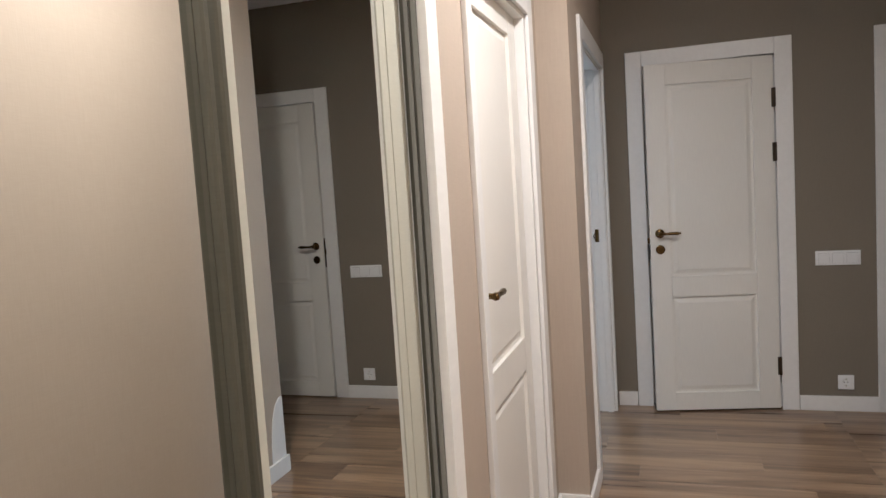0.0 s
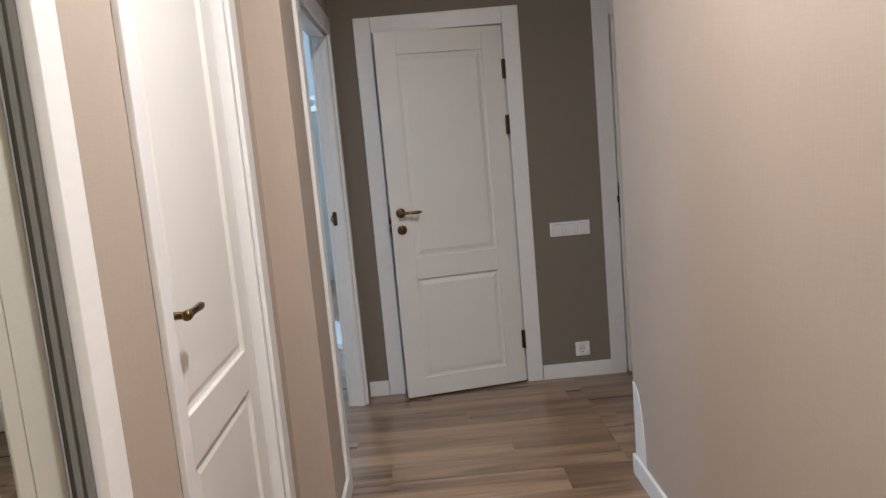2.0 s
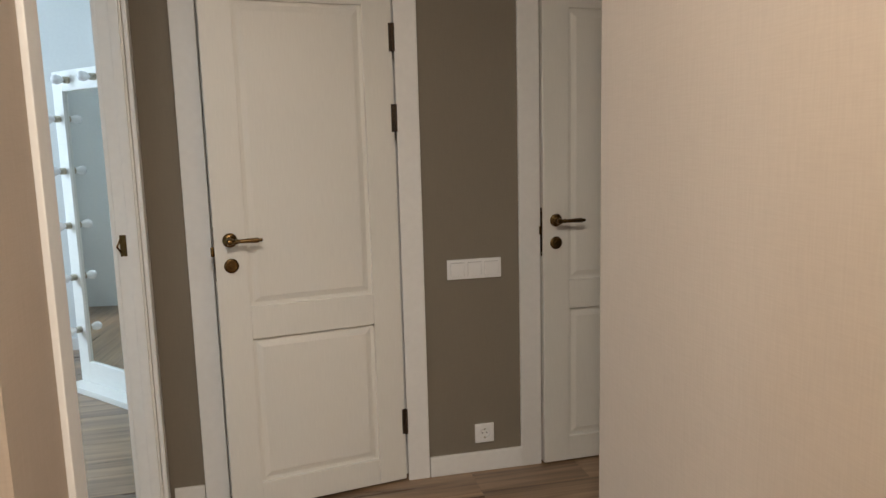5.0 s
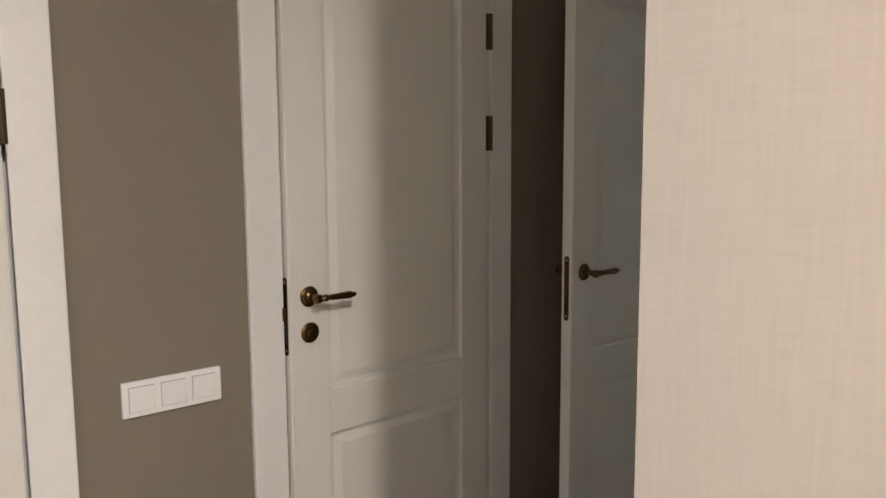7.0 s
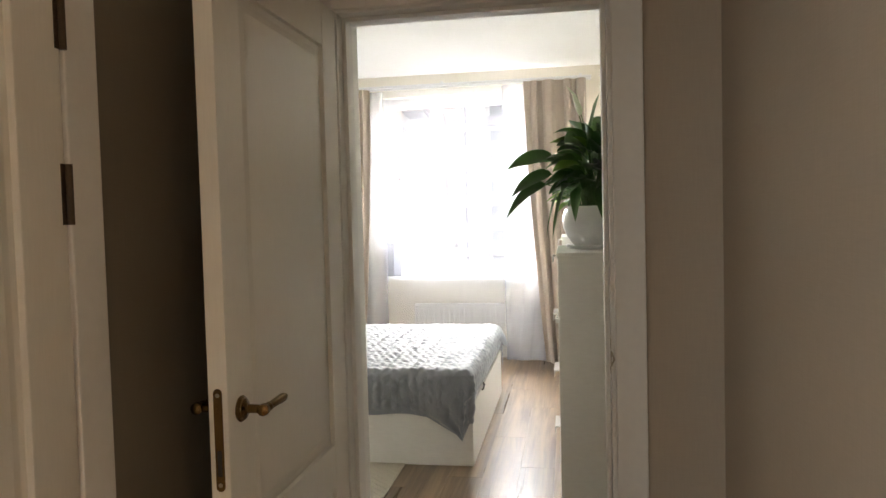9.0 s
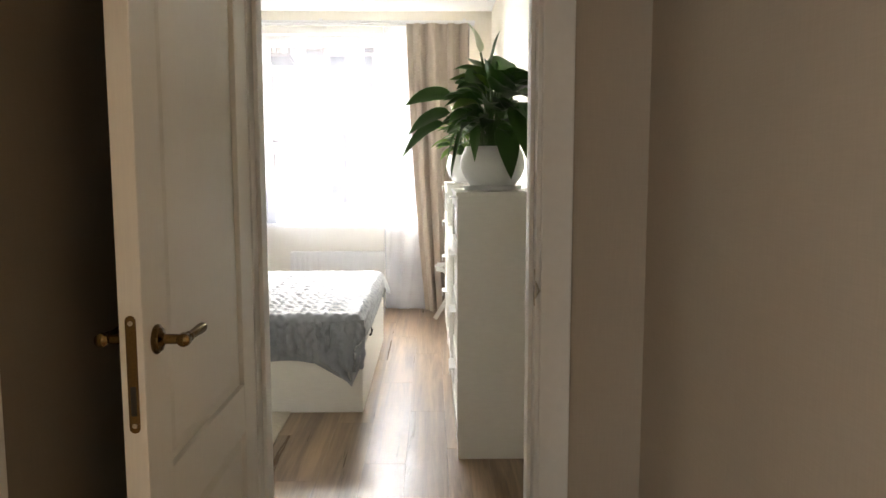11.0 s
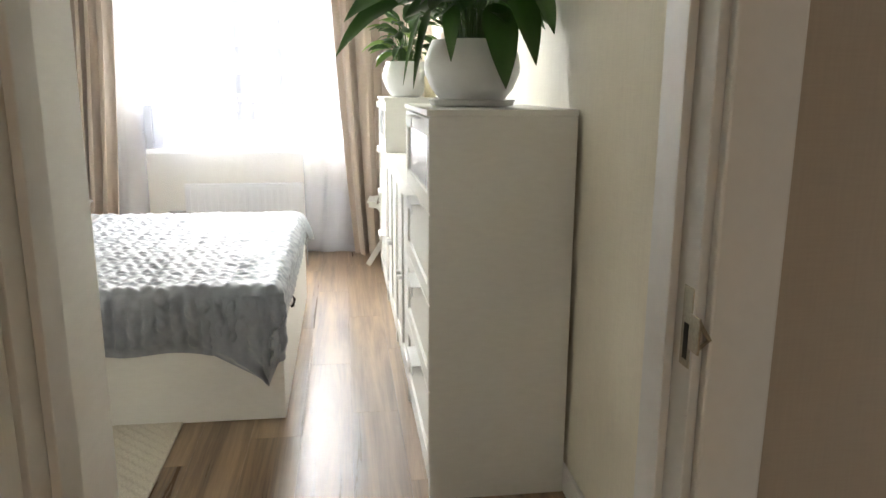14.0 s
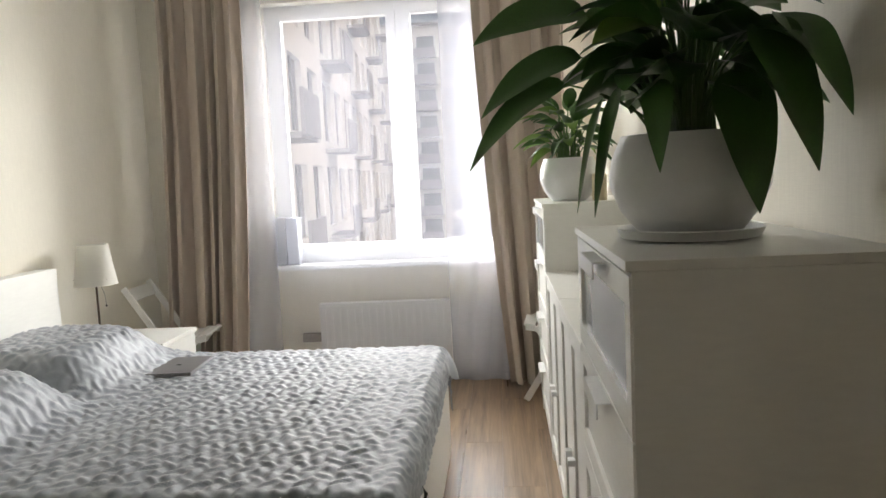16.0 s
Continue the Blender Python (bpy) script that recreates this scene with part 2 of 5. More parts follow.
def lathe(bm, profile, m=Matrix(), n=24):
    """Turns a list of (radius, height) about the z axis, then moves it by m."""
    rings = []
    for r, z in profile:
        rings.append([bm.verts.new(m @ Vector((r * math.cos(2 * math.pi * i / n), r * math.sin(2 * math.pi * i / n), z))) for i in range(n)])
    for a, b in zip(rings, rings[1:]):
        for i in range(n):
            bm.faces.new((a[i], a[(i + 1) % n], b[(i + 1) % n], b[i]))
    for ring, flip in ((rings[0], True), (rings[-1], False)):
        bm.faces.new(ring[::-1] if flip else ring)


def tube(bm, points, radius, n=8):
    """A round bar along points; radius may be a list."""
    rings = []
    for i, p in enumerate(points):
        p = Vector(p)
        d = (Vector(points[min(i + 1, len(points) - 1)]) - Vector(points[max(i - 1, 0)])).normalized()
        side = d.cross(Vector((0, 0, 1)))
        side = side.normalized() if side.length > 0.05 else Vector((1, 0, 0))
        up = side.cross(d)
        r = radius[i] if isinstance(radius, (list, tuple)) else radius
        rings.append([bm.verts.new(p + r * (math.cos(2 * math.pi * k / n) * side + math.sin(2 * math.pi * k / n) * up)) for k in range(n)])
    for a, b in zip(rings, rings[1:]):
        for i in range(n):
            bm.faces.new((a[i], a[(i + 1) % n], b[(i + 1) % n], b[i]))
    bm.faces.new(rings[0][::-1])
    bm.faces.new(rings[-1])


def part(name, bm, mat, parent=None, label="", smooth=False):
    """Links a bmesh as one mesh object under a thing or a part."""
    bmesh.ops.recalc_face_normals(bm, faces=bm.faces)
    me = bpy.data.meshes.new(name)
    bm.to_mesh(me)
    bm.free()
    me.materials.append(mat)
    if smooth:
        me.polygons.foreach_set("use_smooth", [True] * len(me.polygons))
        me.set_sharp_from_angle(angle=radians(42))
    ob = new(name, me)
    if parent:
        ob.parent = parent
    if label:
        ob["label"] = label
    return ob


def thing(name, m, label, category, group="", kind=""):
    ob = new(name)
    ob.matrix_world = m
    return tagged(ob, label, category, group, kind)


def slab(name, mat, *corners, label="", category="", parent=None, bevel=0.0, kind="structure"):
    bm = shape()
    box(bm, *corners, bevel=bevel)
    ob = part(name, bm, mat, parent, label)
    if not parent:
        tagged(ob, label, category, kind=kind)
    return ob


# ---- the setting ----
Z_HALL, Z_BED = 2.68, 2.84
X_R, Y_R = 0.272, -1.273        # corner of the corridor's beige wall
X_C = 2.20                      # wall with the bedroom door
X_E = -0.925                    # wall with the side room's door
X_L = -1.055                    # wall with the panelled door
Y_BED0, Y_BED1, X_WIN = -1.275, 1.86, 7.42


def wall(name, label, mat, pieces):
    bm = shape()
    for p in pieces:
        box(bm, *p)
    return tagged(part(name, bm, mat), label, "wall", kind="structure")


slab("floor", M_FLOOR_SLAB, -4.2, -6.2, -0.12, 7.6, 3.4, -0.014, label="concrete slab under oak laminate boards", category="floor")
# end wall with the two doors, openings left between the pieces
A0, A1, B0, B1, TOP = -0.715, 0.02, 0.578, 1.315, 2.03
wall("wall_north", "dark taupe linen wallpaper wall with two white doors", M_WALL_DARK, [
    (-0.925, 0, 0, A0, 0.12, Z_HALL), (A0, 0, TOP, A1, 0.12, Z_HALL), (A1, 0, 0, B0, 0.12, Z_HALL),
    (B0, 0, TOP, B1, 0.12, Z_HALL), (B1, 0, 0, X_C, 0.12, Z_HALL)])
# closing boxes behind the closed doors
wall("wall_behind_doors", "plain wall closing the rooms behind the doors", M_WALL_E, [(-1.03, 0.9, 0, 2.30, 1.0, Z_HALL), (0.25, 0.12, 0, 0.33, 0.9, Z_HALL)])
# bedroom door wall
C0, C1 = -0.996, -0.204
wall("wall_east", "beige linen wallpaper wall around the bedroom door", M_WALL_HALL, [
    (X_C, C1, 0, X_C + 0.06, 0.12, Z_HALL), (X_C, C0, TOP, X_C + 0.06, C1, Z_HALL), (X_C, Y_R, 0, X_C + 0.06, C0, Z_HALL)])
wall("wall_bedroom_west", "cream wallpaper bedroom wall around the door", M_WALL_BED, [
    (X_C + 0.06, C1, 0, X_C + 0.12, Y_BED1, Z_BED), (X_C + 0.06, C0, TOP, X_C + 0.12, C1, Z_BED), (X_C + 0.06, Y_BED0, 0, X_C + 0.12, C0, Z_BED)])
wall("wall_corner", "lamplit beige linen wallpaper wall at the corridor's corner", M_WALL_HALL, [(X_R, -6.0, 0, X_R + 0.12, Y_R, Z_HALL), (X_R + 0.12, Y_R - 0.12, 0, X_C, Y_R, Z_HALL)])
wall("wall_south", "beige wallpaper wall closing the corridor", M_WALL_HALL, [(-1.8, -6.12, 0, X_R + 0.12, -6.0, Z_HALL)])
# left side: wardrobe niche, strip, panelled door, step, side room door
L0, L1 = -2.600, -1.745
wall("wall_west", "beige linen wallpaper wall with a white panelled door", M_WALL_HALL, [
    (X_L - 0.10, -2.885, 0, X_L, L0, Z_HALL), (X_L - 0.10, L0, TOP, X_L, L1, Z_HALL), (X_L - 0.10, L1, 0, X_L, -1.52, Z_HALL),
    (-1.80, -2.885, 0, X_L - 0.10, -2.84, Z_HALL), (-1.90, -6.0, 0, -1.80, -2.84, Z_HALL)])
E0, E1 = -1.150, -0.130
wall("wall_side_room", "beige linen wallpaper wall around an open doorway", M_WALL_HALL, [
    (X_E - 0.08, -1.52, 0, X_E, E0, Z_HALL), (X_E - 0.08, E0, TOP, X_E, E1, Z_HALL), (X_E - 0.08, E1, 0, X_E, 0.12, Z_HALL), (X_L - 0.10, -1.52, 0, X_E - 0.08, -1.42, Z_HALL)])
wall("wall_behind_panelled_door", "plain wall closing the room behind the panelled door", M_WALL_E, [(-2.0, -2.84, 0, -1.9, -1.52, Z_HALL), (-4.0, -1.52, 0, X_L - 0.10, -1.42, Z_HALL)])
# side room
wall("wall_side_room_inner", "pale plaster walls of the daylit side room", M_WALL_E, [
    (-1.03, 0.12, 0, -0.925, 2.6, Z_HALL), (-4.0, 2.6, 0, -0.925, 2.7, Z_HALL),
    (-4.0, -1.42, 0, -3.9, 0.55, Z_HALL), (-4.0, 1.75, 0, -3.9, 2.6, Z_HALL), (-4.0, 0.55, 0, -3.9, 1.75, 0.85), (-4.0, 0.55, 2.35, -3.9, 1.75, Z_HALL)])
slab("ceiling", M_CEIL, -4.0, -6.1, Z_HALL, X_C + 0.06, 2.7, Z_HALL + 0.1, label="white painted corridor ceiling", category="ceiling")
# bedroom
wall("wall_bedroom_south", "cream wallpaper wall behind the white drawers", M_WALL_BED, [(X_C + 0.06, Y_BED0 - 0.12, 0, X_WIN, Y_BED0, Z_BED)])
wall("wall_bedroom_north", "cream wallpaper wall behind the bed head", M_WALL_BED, [(X_C + 0.06, Y_BED1, 0, X_WIN, Y_BED1 + 0.12, Z_BED)])
W0, W1, WZ0, WZ1 = -0.80, 0.985, 0.825, 2.63
wall("wall_window", "cream wallpaper wall around the bedroom window", M_WALL_BED, [
    (X_WIN, Y_BED0 - 0.12, 0, X_WIN + 0.3, W0, Z_BED), (X_WIN, W1, 0, X_WIN + 0.3, Y_BED1 + 0.12, Z_BED),
    (X_WIN, W0, 0, X_WIN + 0.3, W1, WZ0), (X_WIN, W0, WZ1, X_WIN + 0.3, W1, Z_BED)])
slab("ceiling_bedroom", M_CEIL, X_C + 0.06, Y_BED0 - 0.12, Z_BED, X_WIN + 0.3, Y_BED1 + 0.12, Z_BED + 0.1, label="white painted bedroom ceiling", category="ceiling")


# ---- doors, casings, baseboards ----
def casing(parent, side_a, side_b, top, plane, axis, out, width=0.09, depth=0.016, far=None, first=None):
    """Three flat boards round an opening. plane: the wall's face; out: +1 or -1, the way the boards stand proud."""
    p0, p1 = sorted((plane, plane + out * depth))
    q0, q1 = sorted((plane, plane + out * depth * 0.55))
    for a0, a1, z0, z1 in ((side_a - (first or width), side_a, 0, top + width), (side_b, side_b + (far or width), 0, top + width), (side_a, side_b, top, top + width)):
        bm = shape()
        if axis == "x":
            box(bm, a0, p0, z0, a1, p1, z1, 0.004)
        else:
            box(bm, p0, a0, z0, p1, a1, z1, 0.004)
        part("casing_board", bm, M_TRIM, parent)


def jamb(parent, side_a, side_b, top, p0, p1, axis, thick=0.022):
    for a0, a1, z0, z1 in ((side_a, side_a + thick, 0, top), (side_b - thick, side_b, 0, top), (side_a + thick, side_b - thick, top - thick, top)):
        bm = shape()
        if axis == "x":
            box(bm, a0, p0, z0, a1, p1, z1, 0.002)
        else:
            box(bm, p0, a0, z0, p1, a1, z1, 0.002)
        part("jamb_board", bm, M_TRIM, parent)


def lever(parent, x, y, z, way, key, out=-1, drop=0.0):
    """A turned brass lever on a round rose; way: +1 or -1 along local x; out: the side of the leaf it stands on."""
    turn = Matrix.Translation((x, y, z)) @ Euler((radians(90) if out < 0 else radians(-90), 0, 0)).to_matrix().to_4x4()
    bm = shape()
    lathe(bm, [(0.0255, 0), (0.0265, 0.003), (0.024, 0.006), (0.0215, 0.007), (0.0205, 0.010), (0.013, 0.012), (0.009, 0.016), (0.0085, 0.046)], turn, 28)
    rose = part("rose", bm, M_BRASS, parent, smooth=True)
    bm = shape()
    tip = Matrix.Translation((x - way * 0.006, y + out * 0.050, z)) @ Euler((0, radians(90 * way + drop), 0)).to_matrix().to_4x4()
    lathe(bm, [(0.005, -0.010), (0.0115, -0.006), (0.0125, 0.004), (0.010, 0.012), (0.0065, 0.016), (0.0095, 0.022), (0.0095, 0.028), (0.0062, 0.033), (0.0075, 0.038), (0.0085, 0.062),
               (0.0098, 0.092), (0.0095, 0.100), (0.0055, 0.103), (0.0066, 0.108), (0.0058, 0.113), (0.002, 0.116)], tip, 18)
    part("lever", bm, M_BRASS, parent, smooth=True)
    if key:
        bm = shape()
        lathe(bm, [(0.0255, 0), (0.0265, 0.003), (0.024, 0.006), (0.0205, 0.007), (0.0195, 0.009), (0.010, 0.0095), (0.008, 0.012), (0.003, 0.0125)], turn @ Matrix.Translation((0, -0.093 * (1 if out < 0 else -1), 0)), 28)
        part("escutcheon", bm, M_BRASS, parent, smooth=True)
    return rose


def door(name, label, width, m, keyed=True, hinged=True, height=2.0, back_lever=True, bolt=True):
    """A two-panel leaf: hinge edge at local x 0, the leaf along -x, front face at y 0, back at 0.04."""
    d = tagged(thing(name, m, label, "door"), kind="structure")
    s, t = 0.113, 0.04
    rows = [(0, 0.105), (0.668, 0.79), (height - 0.118, height)]
    for x0 in (-width, -s):
        bm = shape()
        box(bm, x0, 0, 0, x0 + s, t, height, 0.0025)
        part("stile", bm, M_DOOR, d)
    for z0, z1 in rows:
        bm = shape()
        box(bm, -width + s, 0.0006, z0, -s, t - 0.0006, z1, 0.002)
        part("rail", bm, M_DOOR, d)
    for (_, z0), (z1, _) in zip(rows, rows[1:]):
        bm = shape()
        x0, x1 = -width + s, -s
        gap = 0.005 if z0 < 0.3 else 0.0
        box(bm, x0, 0.018, z0, x1, t - 0.018, z1)
        box(bm, x0, 0.013, z0, x1, t - 0.013, z1 - gap)
        for f, g in ((0.013, 0.0065), (t - 0.013, t - 0.0065)):
            # raised field with sloping borders
            outer = [bm.verts.new((x, f, z)) for x, z in ((x0 + 0.014, z0 + 0.014), (x1 - 0.014, z0 + 0.014), (x1 - 0.014, z1 - 0.014), (x0 + 0.014, z1 - 0.014))]
            inner = [bm.verts.new((x, g, z)) for x, z in ((x0 + 0.036, z0 + 0.036), (x1 - 0.036, z0 + 0.036), (x1 - 0.036, z1 - 0.036), (x0 + 0.036, z1 - 0.036))]
            for i in range(4):
                bm.faces.new((outer[i], outer[(i + 1) % 4], inner[(i + 1) % 4], inner[i]))
            bm.faces.new(inner)
        part("panel", bm, M_DOOR, d)
    lever(d, -width + 0.055, 0, 1.043, 1, keyed, -1)
    if back_lever:
        lever(d, -width + 0.055, t, 1.043, 1, False, 1)
    bm = shape()
    ring = [(0.020 + 0.009 * math.cos(a), z + 0.009 * math.sin(a)) for z, a0 in ((1.086, 0), (0.904, math.pi)) for a in [a0 + k * math.pi / 8 for k in range(9)]]
    near, deep = [[bm.verts.new((x, y, z)) for y, z in ring] for x in (-width - 0.0014, -width + 0.002)]
    bm.faces.new(near)
    bm.faces.new(deep[::-1])
    for i in range(len(ring)):
        bm.faces.new((near[i], deep[i], deep[(i + 1) % len(ring)], near[(i + 1) % len(ring)]))
    plate = part("lock_plate", bm, M_BRASS, d, "worn brass lock plate")
    for z in (1.082, 0.908):
        bm = shape()
        lathe(bm, [(0.0042, 0), (0.0042, 0.0012), (0.001, 0.0014)], Matrix.Translation((-width - 0.0015, 0.020, z)) @ Euler((0, radians(-90), 0)).to_matrix().to_4x4(), 12)
        part("screw", bm, M_STEEL, plate)
    bm = shape()
    box(bm, -width - 0.0022, 0.0155, 0.925, -width - 0.0015, 0.0245, 0.975)
    part("slot", bm, M_DARK, plate)
    if bolt:
        bm = shape()
        box(bm, -width - 0.012, 0.013, 0.985, -width - 0.001, 0.027, 1.02, 0.003)
        part("latch", bm, M_BRASS, plate)
    for z in (1.716, 1.415, 0.195):
        if hinged:
            bm = shape()
            tube(bm, [(0.004, -0.004, z), (0.004, -0.004, z + 0.105)], 0.007, 10)
            box(bm, -0.012, -0.0015, z, 0.012, 0.001, z + 0.105)
            part("hinge", bm, M_HINGE, d, "dark steel hinge")
    return d


def frame_thing(name, label):
    return thing(name, Matrix(), label, "door frame", kind="structure")


f1 = frame_thing("trim_door_north_a", "white casing round a narrow white door")
casing(f1, -0.703, 0.008, 2.018, 0, "x", -1)
jamb(f1, A0 + 0.001, A1 - 0.001, TOP - 0.001, 0.048, 0.119, "x", 0.03)
f2 = frame_thing("trim_door_north_b", "white casing round the second narrow white door")
casing(f2, 0.588, 1.303, 2.018, 0, "x", -1)
jamb(f2, B0 + 0.001, B1 - 0.001, TOP - 0.001, 0.048, 0.119, "x", 0.03)
door("door_1", "white two-panel wooden door standing slightly ajar, brass lever", 0.695, pose(0.0, -0.012, 0.010, 0, 0, 9.8))
door("door_2", "white two-panel wooden door barely ajar, antique brass lever", 0.70, pose(1.295, -0.013, 0.010, 0, 0, 1.6))
f3 = frame_thing("trim_bedroom_door", "white casing and jamb of the bedroom doorway")
casing(f3, C0 + 0.008, C1 - 0.008, 2.018, X_C, "y", -1, width=0.083)
casing(f3, C0 + 0.008, C1 - 0.008, 2.018, X_C + 0.12, "y", 1)
jamb(f3, C0 + 0.001, C1 - 0.001, TOP - 0.001, X_C + 0.001, X_C + 0.119, "y", 0.018)
jamb(f3, C0 + 0.0195, C1 - 0.0195, TOP - 0.0195, X_C + 0.048, X_C + 0.112, "y", 0.012)
# strike plate with its curved lip
bm = shape()
box(bm, X_C + 0.006, C0 + 0.0185, 0.975, X_C + 0.030, C0 + 0.0205, 1.075, 0.0008)
box(bm, X_C - 0.016, C0 + 0.0185, 1.0, X_C + 0.008, C0 + 0.0215, 1.045, 0.001)
tube(bm, [(X_C - 0.010, C0 + 0.019, 1.005), (X_C - 0.024, C0 + 0.012, 1.022), (X_C - 0.010, C0 + 0.019, 1.04)], 0.003, 8)
strike = part("strike_plate", bm, M_STEEL, f3, "worn brass strike plate")
bm = shape()
box(bm, X_C + 0.011, C0 + 0.020, 0.985, X_C + 0.022, C0 + 0.0212, 1.03)
part("slot", bm, M_DARK, strike)
door("door_3", "open white panelled bedroom door with antique brass lever", 0.742, pose(2.188, -0.221, 0.010, 0, 0, 0.0), keyed=False, hinged=False, bolt=False)

f4 = frame_thing("trim_side_room", "white casing and jamb of the open side room doorway")
casing(f4, E0 + 0.008, E1 - 0.008, 2.018, X_E, "y", 1, far=0.05)
casing(f4, E0 + 0.008, E1 - 0.008, 2.018, X_E - 0.08, "y", -1)
jamb(f4, E0 + 0.001, E1 - 0.001, TOP - 0.001, X_E - 0.079, X_E - 0.001, "y", 0.014)
jamb(f4, E0 + 0.0155, E1 - 0.0155, TOP - 0.0155, X_E - 0.040, X_E - 0.008, "y", 0.010)
bm = shape()
box(bm, X_E - 0.070, E1 - 0.0165, 1.02, X_E - 0.048, E1 - 0.0145, 1.095, 0.0008)
tube(bm, [(X_E - 0.066, E1 - 0.017, 1.03), (X_E - 0.078, E1 - 0.024, 1.055), (X_E - 0.066, E1 - 0.017, 1.08)], 0.004, 8)
part("strike_plate", bm, M_BRASS, f4, "brass strike plate")

f5 = frame_thing("trim_west_door", "white casing round the closed panelled door")
casing(f5, L0 + 0.008, L1 - 0.008, 2.018, X_L, "y", 1, width=0.085, first=0.055)
jamb(f5, L0 + 0.001, L1 - 0.001, TOP - 0.001, X_L - 0.099, X_L - 0.001, "y", 0.026)
bm = shape()
box(bm, X_L - 0.099, L0 + 0.028, 0.0, X_L - 0.02, L1 - 0.028, 0.040, 0.003)
part("threshold", bm, M_TRIM, f5)
# leaf turned to face +x: local -y becomes +x
door("door_4", "closed white panelled door with antique brass lever", 0.78, pose(X_L - 0.035, -1.779, 0.045, 0, 0, 90), keyed=False, hinged=False, back_lever=False)


def skirting(name, runs):
    """Baseboards: (x0, y0, x1, y1) along the floor's edge, boxes with a rounded top."""
    ob = thing(name, Matrix(), "white painted baseboard along the wall", "baseboard", kind="structure")
    for x0, y0, x1, y1 in runs:
        bm = shape()
        box(bm, x0, y0, 0, x1, y1, 0.086, 0.004)
        part("board", bm, M_TRIM, ob)
    return ob


b = 0.015
skirting("baseboard_corridor", [
    (-0.907, -b, -0.796, 0, ), (0.101, -b, 0.501, 0), (1.396, -b, X_C - b, 0),
    (X_C - b, C1 + 0.085, X_C, -b), (X_C - b, Y_R, X_C, C0 - 0.085),
    (X_R - b, -6.0, X_R, Y_R + b), (X_R, Y_R, X_C - b, Y_R + b),
    (X_L, -1.52 - b, X_E, -1.52), (X_E, -1.52 - b, X_E + b, E0 - 0.084), (X_L, L1 + 0.08, X_L + b, -1.52 - b), (X_L, -2.885, X_L + b, L0 - 0.05)])
skirting("baseboard_bedroom", [(X_C + 0.12, Y_BED0, 5.86, Y_BED0 + b), (5.86, Y_BED0, X_WIN, Y_BED0 + b), (X_C + 0.12, Y_BED1 - b, X_WIN, Y_BED1), (X_WIN - b, Y_BED0 + b, X_WIN, Y_BED1 - b), (X_C + 0.12, C1 + 0.085, X_C + 0.12 + b, Y_BED1 - b)])
skirting("baseboard_side_room", [(-3.9, 2.6 - b, -1.03, 2.6), (-1.03 - b, 0.12, -1.03, 2.6 - b)])

# daylight low on the corridor's corner, modelled as a white patch with a curved edge
bm = shape()
rim = [(Y_R - 0.001, 0.087)] + [(Y_R - 0.001 - 0.13 * math.cos(i * math.pi / 28) ** 0.8, 0.087 + 0.31 * math.sin(i * math.pi / 28)) for i in range(14)] + [(Y_R - 0.001, 0.397)]
front, back = [[bm.verts.new((x, y, z)) for y, z in rim] for x in (X_R - 0.0035, X_R - 0.0002)]
bm.faces.new(front)
bm.faces.new(back[::-1])
for i in range(len(rim)):
    k = (i + 1) % len(rim)
    bm.faces.new((front[i], back[i], back[k], front[k]))
tagged(part("corner_daylight_patch", bm, M_TRIM), "patch of daylight with a curved edge beside the baseboard, painted white", "wall patch", kind="structure")

# ---- corridor things ----
sw = thing("light_switch", pose(0.3075, 0, 0.87), "white plastic switch plate with three rockers on taupe wallpaper", "switch")
bm = shape()
box(bm, -0.113, -0.010, -0.0405, 0.113, -0.0002, 0.0405, 0.003)
part("plate", bm, M_PLASTIC, sw)
for i in (-1, 0, 1):
    bm = shape()
    box(bm, i * 0.071 - 0.0285, -0.0105, -0.0285, i * 0.071 + 0.0285, -0.0101, 0.0285)
    part("surround", bm, M_SEAM, sw)
    bm = shape()
    box(bm, i * 0.071 - 0.0275, -0.0145, -0.0275, i * 0.071 + 0.0275, -0.0102, 0.0275, 0.002, Euler((radians(2.0), 0, 0)).to_matrix().to_4x4())
    part("rocker", bm, M_PLASTIC, sw)


def socket(m, label):
    so = thing("wall_socket", m, label, "socket")
    n, r = 32, 0.0205
    bm = shape()
    rings = []
    for y, rr, square in ((-0.0002, 0.0405, 1), (-0.008, 0.0405, 1), (-0.0105, 0.038, 1), (-0.0105, 0.0245, 0), (-0.0125, 0.0235, 0), (-0.0125, 0.0218, 0), (-0.003, r, 0), (-0.003, 0.001, 0)):
        ring = []
        for i in range(n):
            a = 2 * math.pi * i / n
            ca, sa = math.cos(a), math.sin(a)
            f = rr / max(abs(ca), abs(sa)) if square else rr
            ring.append(bm.verts.new((f * ca, y, f * sa)))
        rings.append(ring)
    for p, q in zip(rings, rings[1:]):
        for i in range(n):
            bm.faces.new((p[i], p[(i + 1) % n], q[(i + 1) % n], q[i]))
    part("plate", bm, M_PLASTIC, so)
    face_on = Euler((radians(90), 0, 0)).to_matrix().to_4x4()
    for x in (-0.0095, 0.0095):
        bm = shape()
        lathe(bm, [(0.003, 0.0032), (0.003, 0.0036), (0.0005, 0.0036)], Matrix.Translation((x, 0, 0)) @ face_on, 12)
        part("pin_hole", bm, M_DARK, so)
    for z in (-0.019, 0.019):
        bm = shape()
        box(bm, -0.003, -0.0110, z - 0.003, 0.003, -0.0032, z + 0.003)
        part("earth_clip", bm, M_STEEL, so)
    return so


socket(pose(0.338, 0, 0.165), "white plastic wall socket above the baseboard")

